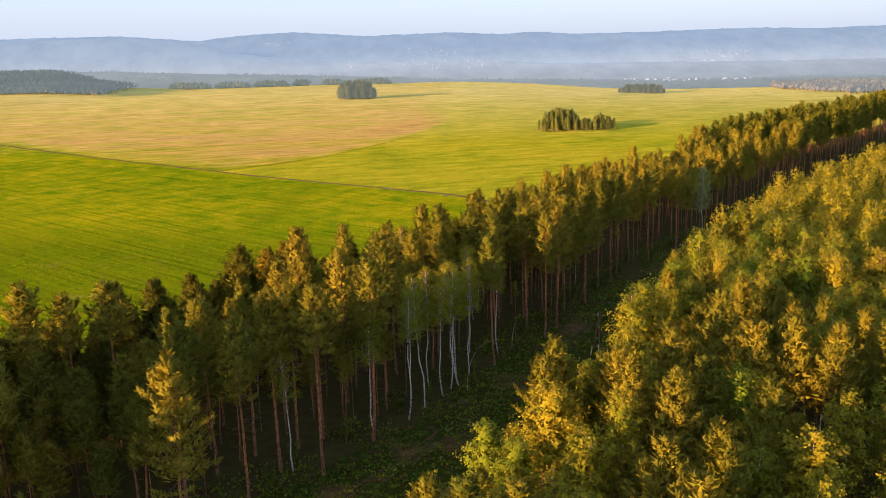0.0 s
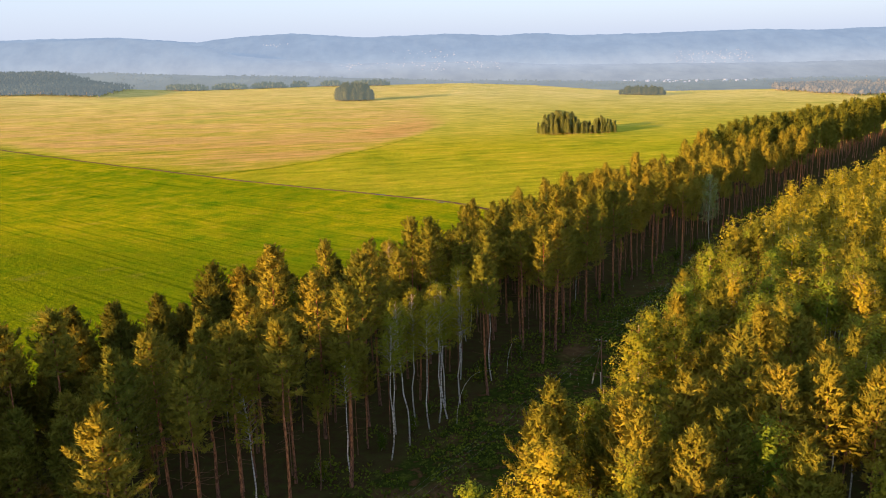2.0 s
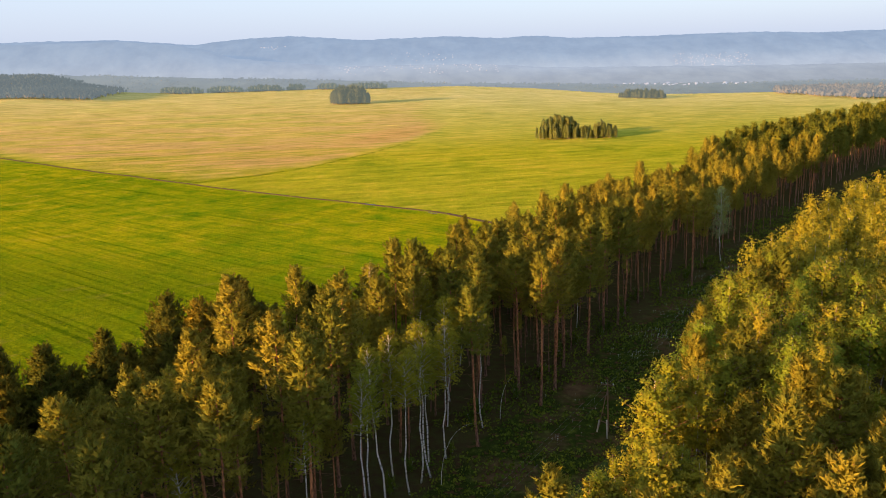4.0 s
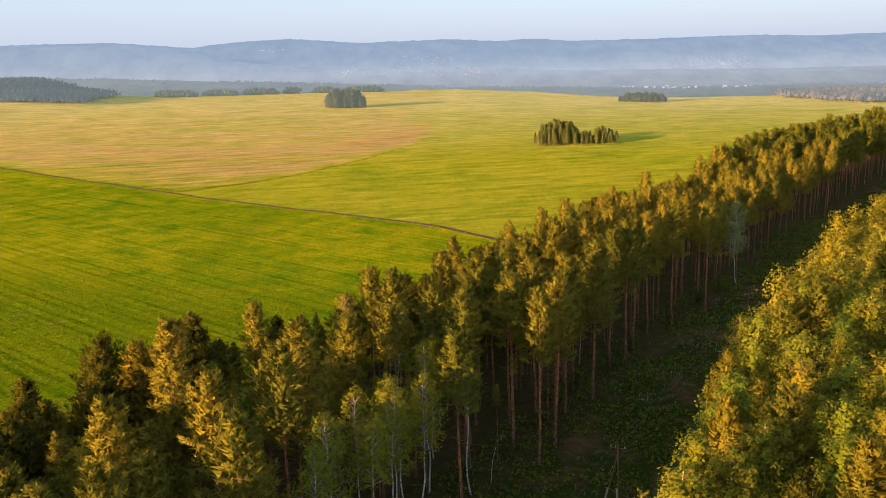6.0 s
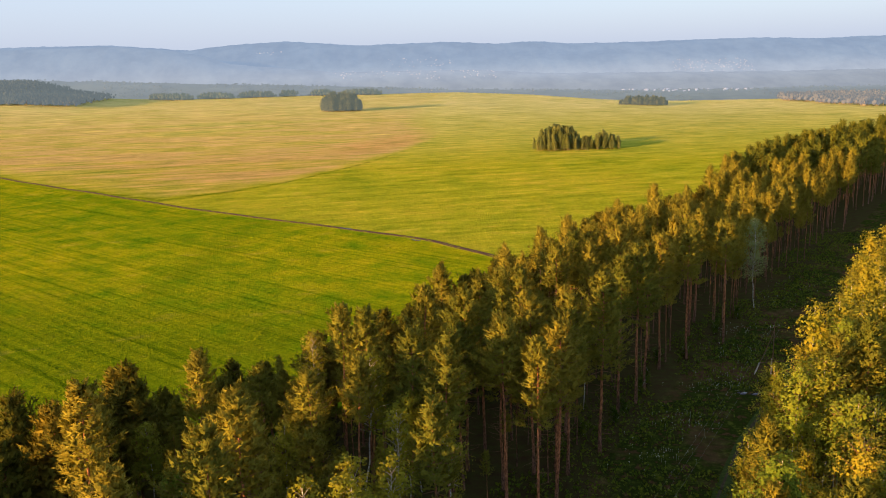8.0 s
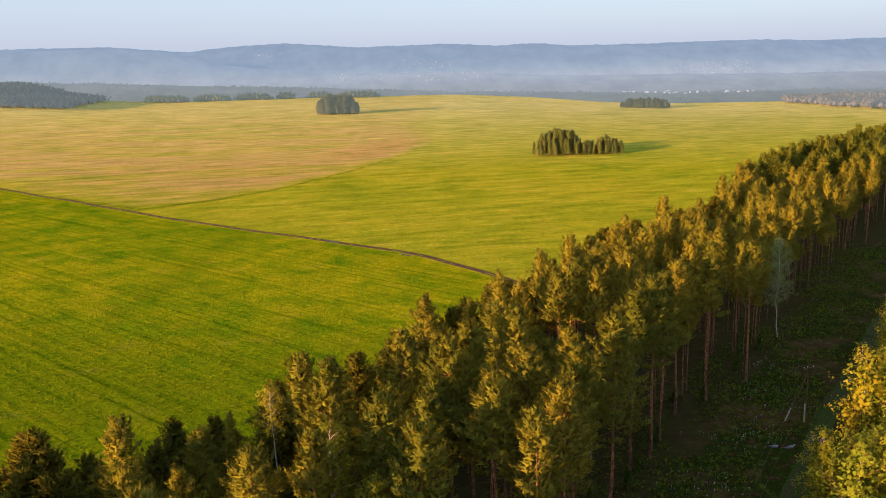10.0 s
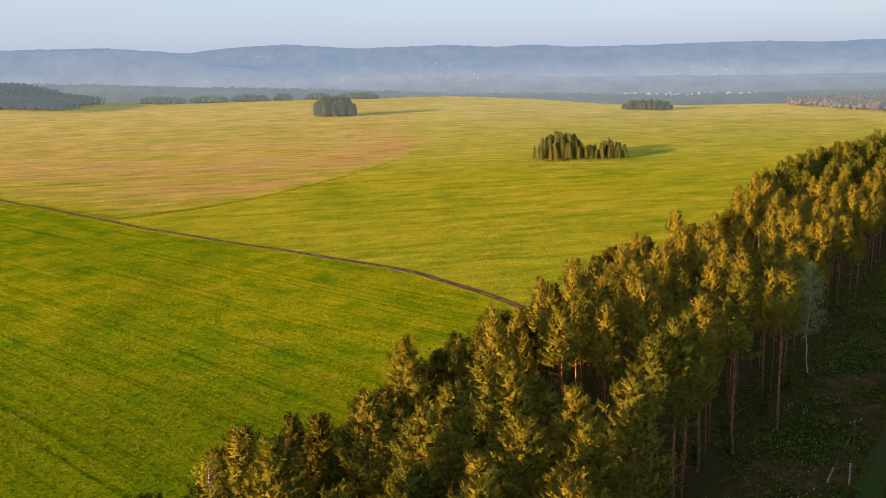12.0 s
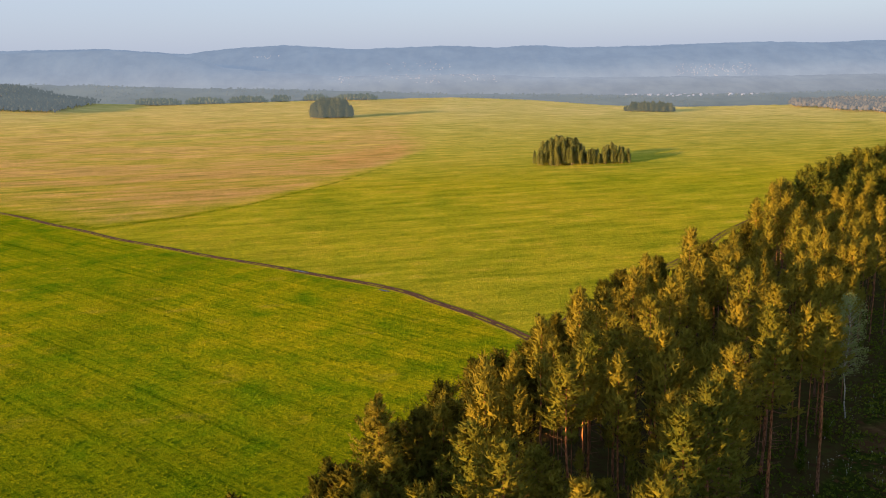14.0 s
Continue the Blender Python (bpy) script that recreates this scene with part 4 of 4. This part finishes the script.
def dirt_road(line, width, label, seed, grassy=1.0, verge=VERGE, narrow=False, soil=None):
    """Two ruts with a raised grassy middle and soft shoulders."""
    P = rounded(line)
    step = np.concatenate([[0], np.cumsum(np.hypot(*np.diff(P, axis=0).T))])
    s = np.arange(0, step[-1], 2.0)
    P = np.column_stack([np.interp(s, step, P[:, 0]), np.interp(s, step, P[:, 1])])
    r = np.random.default_rng(seed)
    N = unit(np.gradient(P, axis=0))
    N = np.column_stack([N[:, 1], -N[:, 0]])
    across = np.array([-1, -0.72, -0.5, -0.24, 0.0, 0.24, 0.5, 0.72, 1]) * width / 2
    if narrow:
        across = np.array([-1, -0.62, -0.5, -0.38, 0.0, 0.38, 0.5, 0.62, 1]) * width / 2
    lift = np.array([0.03, 0.13, 0.06, 0.06, 0.12, 0.06, 0.06, 0.13, 0.03])
    V = []
    for k, p in enumerate(P):
        for a, z in zip(across, lift):
            q = p + N[k] * (a + r.normal(0, 0.07) + 0.35 * math.sin(k * 0.23 + seed))
            V.append((q[0], q[1], float(height(*q)) + z + r.uniform(0, 0.02)))
    n, m = len(across), len(P)
    F = np.array([(k * n + j, k * n + j + 1, (k + 1) * n + j + 1, (k + 1) * n + j) for k in range(m - 1) for j in range(n - 1)])
    bare = [noise.noise(Vector((k * 0.12, seed, 0))) > -0.15 for k in range(m)]
    slots = np.array([1 if j in (0, n - 2) or (j in (3, 4) and r.uniform() < grassy) or (narrow and not bare[k]) else 0 for k in range(m - 1) for j in range(n - 1)])
    return tagged(build("road", V, F, [soil or DIRT, verge], slots=slots, smooth=True), label, "dirt road", kind="structure")


dirt_road(ROAD, 3.0, "rutted brown dirt road across the meadow", 1, 0.35)
dirt_road(EDGE_ROAD, 3.4, "grassy wheel tracks along the pine belt", 2, 1.0, narrow=True)
dirt_road(GLADE_ROAD, 3.4, "muddy grassy track through the shaded glade", 3, 1.0, SHADED_VERGE, True, MUD)


def puddle(x, y, long, wide, turn, z=0.1):
    r = np.random.default_rng(int(x * 7 + y))
    a = np.arange(22) * 2 * math.pi / 22
    k = 1 + 0.18 * np.sin(2 * a + x) + 0.12 * np.sin(3 * a + y) + r.normal(0, 0.04, 22)
    ring = np.column_stack([np.cos(a) * long / 2 * k, np.sin(a) * wide / 2 * k, np.zeros(22)])
    V = np.concatenate([ring * 1.03 - (0, 0, 0.05), ring, [(0, 0, 0.0)]])
    F = np.array([(22 + i, 22 + (i + 1) % 22, 44) for i in range(22)] + [(i, (i + 1) % 22, 22 + (i + 1) % 22) for i in range(22)] + [(i, 22 + (i + 1) % 22, 22 + i) for i in range(22)])
    ob = tagged(build("puddle", V, F, WATER), "shallow puddle lying in a rut of the dirt road", "puddle", "puddles on the roads")
    ob.matrix_basis = pose(x, y, z, 0, 0, turn)
    return ob


for x, y, long, wide, turn in ((-25.2, 356.2, 6, 1.3, -40), (0.6, 332.2, 4, 0.8, -44), (84.3, 219.8, 2.6, 1.5, 55), (86.0, 219.2, 2.2, 1.2, 55), (69.2, 197.0, 4.6, 0.7, 56), (67.9, 197.2, 3.8, 0.6, 56), (61.0, 195.2, 2.0, 1.2, 10), (63.4, 194.8, 2.4, 1.3, 20)):
    puddle(x, y, long, wide, turn, 0.14)


# ---- undergrowth of the glade ----
def weeds_and_flowers():
    r = np.random.default_rng(31)
    spots = jittered(-70, 190, 40, 330, 1.35, r, lambda x, y: edge(ROW_RIGHT, y) - 9 < x < edge(WOOD_LEFT, y) + 2)
    P = []
    for x, y in spots:
        road = np.interp(y, [p[1] for p in GLADE_ROAD], [p[0] for p in GLADE_ROAD])
        bare = noise.noise(Vector((x * 0.09, y * 0.09, 7)))
        if abs(x - road) > 1.6 and bare < 0.14:
            tall = r.uniform(0.25, 0.9) * (0.5 + noise.noise(Vector((x * 0.12, y * 0.12, 1))) ** 2 * 3)
            n = r.integers(4, 8)
            P.append(np.column_stack([r.normal(x, 0.42, n), r.normal(y, 0.42, n), r.uniform(0.1, 0.3 + tall, n)]))
    P = np.concatenate(P)
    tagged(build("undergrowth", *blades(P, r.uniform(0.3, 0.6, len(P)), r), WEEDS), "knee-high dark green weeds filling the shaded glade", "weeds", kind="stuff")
    Q = []
    for cx, cy, spread, count in ((47.3, 184, 2.6, 60), (40, 172.5, 2.6, 50), (59, 200, 3, 50), (74, 228, 4, 60), (66, 214, 3, 40), (88, 250, 5, 45), (30, 152, 4, 20), (22, 140, 3, 10), (55, 196, 3, 30), (96, 262, 5, 30)):
        Q.append(np.column_stack([r.normal(cx, spread, count), r.normal(cy, spread, count), r.uniform(0.5, 1.1, count)]))
    Q = np.concatenate(Q)
    Q = Q[(Q[:, 0] > edge(ROW_RIGHT, Q[:, 1]) - 2) & (Q[:, 0] < edge(WOOD_LEFT, Q[:, 1]) + 1)]
    a = np.arange(6) * math.pi / 3
    V, F = [], []
    for k, q in enumerate(Q):
        s = r.uniform(0.04, 0.12)
        V += [q + np.array([math.cos(t) * s, math.sin(t) * s, r.normal(0, 0.03)]) for t in a]
        V += [q + (0.012, 0, 0), q - (0.012, 0, 0), q - np.array([0, 0, q[2] - 0.05])]
        F += [(k * 9, k * 9 + i, k * 9 + i + 1) for i in range(1, 5)] + [(k * 9 + 6, k * 9 + 7, k * 9 + 8)]
    tagged(build("flowers", V, np.array(F), plain("white_umbels", (0.18, 0.20, 0.14), (0.38, 0.39, 0.32), 1.2)), "white umbel flowers on tall stalks in the glade", "flowers", kind="stuff")


weeds_and_flowers()

# ---- bushes by the belt ----
BUSHES = [birch_shape(150 + k, 6, 0.85, 1.5, 24, 8, 0.32, 5, stems=3, solid=0.3) for k in range(2)]
bush_things = [tree_thing("birch_bush", s, WEEDS, BIRCH_BARK, DEAD_WOOD, "young bushy birch at the foot of the pines", "bush", "young birches by the belt") for s in BUSHES]
for y in np.arange(110, 330, 4.0):
    plant(bush_things, edge(ROW_LEFT, y) - rng.uniform(-1.5, 1.5), y + rng.normal(0, 1.5), rng.uniform(0.8, 1.7), tilt=3)
for y in np.arange(95, 240, 6.0):
    plant(bush_things, edge(ROW_RIGHT, y) - rng.uniform(0.5, 5), y + rng.normal(0, 1.5), rng.uniform(0.25, 0.6), tilt=3)


# ---- power poles, wires, bent saplings ----
CONCRETE = plain("old_concrete", (0.34, 0.31, 0.27), (0.50, 0.46, 0.40), 6.0)
POLE_WOOD = plain("weathered_pole", (0.09, 0.05, 0.03), (0.17, 0.10, 0.06), 8.0)
GLASS = plain("insulator_glass", (0.45, 0.5, 0.48), (0.6, 0.65, 0.62), 4.0, 0.2, 0.5, 0.0)


def beam(a, c, w):
    """A square beam from a to c."""
    return tube([a, c], [w, w * 0.94], 4)


def power_pole(x, y, turn=20, size=1.0):
    root = tagged(new("power_pole"), "old wooden power pole strutted on pale concrete stubs", "power pole")
    build("stub", *join([beam((0, 0, -0.2), (0.02, 0, 3.2), 0.14), (np.array([(-0.12, -0.12, 3.19), (0.13, -0.12, 3.2), (0.13, 0.12, 3.2), (-0.12, 0.12, 3.19)]), np.array([(0, 1, 2), (0, 2, 3)]))]), CONCRETE, root, "pale concrete stub")
    build("strut_stub", *beam((-2.4, 1.6, -0.2), (-1.7, 1.15, 2.4), 0.15), CONCRETE, root, "leaning concrete stub")
    build("post", *tube([(0.24, 0, 1.2), (0.26, 0, 5), (0.32, 0.05, 10.2)], [0.11, 0.10, 0.08], 8), POLE_WOOD, root, smooth=True)
    build("strut", *tube([(-1.9, 1.45, 1.2), (-0.7, 0.6, 5.2), (0.28, 0.05, 8.6)], [0.085, 0.075, 0.06], 8), POLE_WOOD, root, smooth=True)
    build("brace", *beam((-1.75, 1.3, 2.3), (2.2, -0.6, 2.6), 0.07), POLE_WOOD, root)
    arm = build("crossarm", *beam((-0.8, 0, 9.3), (1.4, 0.05, 9.35), 0.07), POLE_WOOD, root)
    for px in (-0.65, 0.05, 1.25):
        build("insulator", *tube([(px, 0, 9.35), (px, 0, 9.5), (px, 0, 9.56), (px, 0, 9.66)], [0.02, 0.035, 0.07, 0.03], 8), GLASS, arm)
    root.matrix_basis = pose(x, y, 0, 1.5, -2, turn) @ Matrix.Scale(size, 4)
    return root


power_pole(69.2, 203.2)
power_pole(28.3, 138, -32, 0.95)


def wire_run(ends, sag):
    """A wire from pole to pole, hanging a little between them."""
    P = []
    for a, c in zip(ends, ends[1:]):
        for t in np.linspace(0, 1, 12)[0 if a is ends[0] else 1:]:
            P.append(np.array(a) * (1 - t) + np.array(c) * t - (0, 0, 4 * sag * t * (1 - t)))
    return tagged(build("wire", *tube(P, [0.008] * len(P), 3), WIRE), "thin grey wire strung between the old poles", "wire", "wires of the old line")


WIRE = plain("bare_wire", (0.10, 0.09, 0.08), (0.18, 0.16, 0.14), 6.0, 0.6, 0.3)
for off in (-0.75, 0.0, 1.15):
    wire_run([(-13 + 0.85 * off, 73 - 0.53 * off, 9.3), (28.3 + 0.85 * off, 138 - 0.53 * off, 9.0), (69.2 + 0.85 * off, 203.2 - 0.53 * off, 9.5)], 0.9)


def bent_sapling(x, y, seed, tall, reach):
    r = np.random.default_rng(seed)
    root = tagged(new("bent_birch"), "slim birch sapling bowed over in an arch", "tree")
    t = np.linspace(0, 1, 9)
    a = r.uniform(0.2, 0.9)
    P = np.column_stack([math.cos(a) * reach * t ** 2, math.sin(a) * reach * t ** 2, tall * np.sin(t * 1.75)])
    build("trunk", *tube(P, 0.045 * (1.1 - t), 6), BIRCH_BARK, root, smooth=True)
    L = np.repeat(P[6:], 14, 0) + r.normal(0, 0.35, (42, 3))
    tagged(build("crown", *blades(L, r.uniform(0.2, 0.35, 42), r), LEAVES, root), kind="stuff")
    root.matrix_basis = pose(x, y, 0)
    return root


bent_sapling(2.8, 125.4, 3, 8.5, 6.0)
bent_sapling(12.5, 146, 4, 6.0, 4.0)


# ---- far pylon and the town ----
STEEL = plain("grey_steel", (0.05, 0.055, 0.06), (0.09, 0.095, 0.10), 2.0, 0.7, 0.2)


def pylon(x, y, tall):
    root = tagged(new("pylon"), "grey lattice power pylon on the meadow's crest", "pylon")
    w = lambda z: 2.6 * (1 - z / tall) + 0.35
    corner = lambda k, z: np.array([(1, 1, -1, -1)[k % 4] * w(z), (1, -1, -1, 1)[k % 4] * w(z), z])
    for k in range(4):
        build("leg", *beam(corner(k, 0), corner(k, tall), 0.16), STEEL, root)
        for z0 in np.linspace(0, tall * 0.86, 7):
            build("brace", *beam(corner(k, z0), corner(k + 1, z0 + tall * 0.14), 0.08), STEEL, root)
    for z0, half in ((tall * 0.72, 5.0), (tall * 0.84, 3.8), (tall * 0.96, 2.8)):
        build("crossarm", *beam((-half, 0, z0), (half, 0, z0), 0.18), STEEL, root)
    root.matrix_basis = pose(x, y, float(height(x, y)), 0, 0, 25)
    return root


pylon(294, 1900, 28)

# walls and roofs emit a pale haze colour instead of being lit
HAZE_WALL = backdrop_material("hazy_house_wall", (0.05, 0.05, 0.055), ((0.134, 0.152, 0.188),))
HAZE_ROOF = backdrop_material("hazy_house_roof", (0.04, 0.034, 0.034), ((0.150, 0.162, 0.198),))


def house_shape(long, wide, wall, ridge_up):
    a, c = long / 2, wide / 2
    base = [(-a, -c, -3), (a, -c, -3), (a, c, -3), (-a, c, -3), (-a, -c, wall), (a, -c, wall), (a, c, wall), (-a, c, wall), (-a, 0, wall + ridge_up), (a, 0, wall + ridge_up)]
    walls = [(0, 1, 5), (0, 5, 4), (1, 2, 6), (1, 6, 5), (2, 3, 7), (2, 7, 6), (3, 0, 4), (3, 4, 7), (4, 8, 7), (5, 6, 9)]
    e = 0.5
    up = wall + ridge_up + 0.25
    roof = [(-a - e, -c - e, wall - 0.2), (a + e, -c - e, wall - 0.2), (a + e, 0, up), (-a - e, 0, up), (-a - e, c + e, wall - 0.2), (a + e, c + e, wall - 0.2)]
    lower = [(p[0], p[1], p[2] - 0.22) for p in roof]
    rf = [(0, 1, 2), (0, 2, 3), (3, 2, 5), (3, 5, 4), (6, 8, 7), (6, 9, 8), (9, 11, 8), (9, 10, 11), (0, 7, 1), (0, 6, 7), (4, 5, 11), (4, 11, 10)]
    return (np.array(base), np.array(walls)), (np.array(roof + lower), np.array(rf))


house_kinds = []
for long, wide, wall, up in ((12, 9, 5, 3), (10, 8, 4, 3.5), (16, 10, 7, 3)):
    root = tagged(new("house"), "small pale house of the far town", "house", "houses of the far town")
    w, f = house_shape(long, wide, wall, up)
    build("wall", *w, HAZE_WALL, root)
    build("roof", *f, HAZE_ROOF, root)
    house_kinds.append(root)


def on_hill(hill, x, v):
    """A point of a hill's surface at x and at the share v of its depth."""
    xs, rows, grid = hill
    i = int(np.clip(np.searchsorted(xs, x) - 1, 0, len(xs) - 2))
    j = int(np.clip(np.searchsorted(rows, v) - 1, 0, len(rows) - 2))
    a, c = (x - xs[i]) / (xs[i + 1] - xs[i]), (v - rows[j]) / (rows[j + 1] - rows[j])
    return (grid[j, i] * (1 - a) + grid[j, i + 1] * a) * (1 - c) + (grid[j + 1, i] * (1 - a) + grid[j + 1, i + 1] * a) * c


r = np.random.default_rng(77)
VALLEY_TREES = [lobe_tree(160 + k, 12, w, 1, 10, 2.4, 5) for k, w in enumerate((6.0, 7.5, 9.0))]
# valley trees glow with the haze, more towards the back
HAZE_VALLEY = backdrop_material("hazy_valley_foliage", (0.010, 0.012, 0.008), ((0.056, 0.066, 0.060), (0.078, 0.090, 0.098), (0.096, 0.110, 0.128)), (2300, 2860), 1)
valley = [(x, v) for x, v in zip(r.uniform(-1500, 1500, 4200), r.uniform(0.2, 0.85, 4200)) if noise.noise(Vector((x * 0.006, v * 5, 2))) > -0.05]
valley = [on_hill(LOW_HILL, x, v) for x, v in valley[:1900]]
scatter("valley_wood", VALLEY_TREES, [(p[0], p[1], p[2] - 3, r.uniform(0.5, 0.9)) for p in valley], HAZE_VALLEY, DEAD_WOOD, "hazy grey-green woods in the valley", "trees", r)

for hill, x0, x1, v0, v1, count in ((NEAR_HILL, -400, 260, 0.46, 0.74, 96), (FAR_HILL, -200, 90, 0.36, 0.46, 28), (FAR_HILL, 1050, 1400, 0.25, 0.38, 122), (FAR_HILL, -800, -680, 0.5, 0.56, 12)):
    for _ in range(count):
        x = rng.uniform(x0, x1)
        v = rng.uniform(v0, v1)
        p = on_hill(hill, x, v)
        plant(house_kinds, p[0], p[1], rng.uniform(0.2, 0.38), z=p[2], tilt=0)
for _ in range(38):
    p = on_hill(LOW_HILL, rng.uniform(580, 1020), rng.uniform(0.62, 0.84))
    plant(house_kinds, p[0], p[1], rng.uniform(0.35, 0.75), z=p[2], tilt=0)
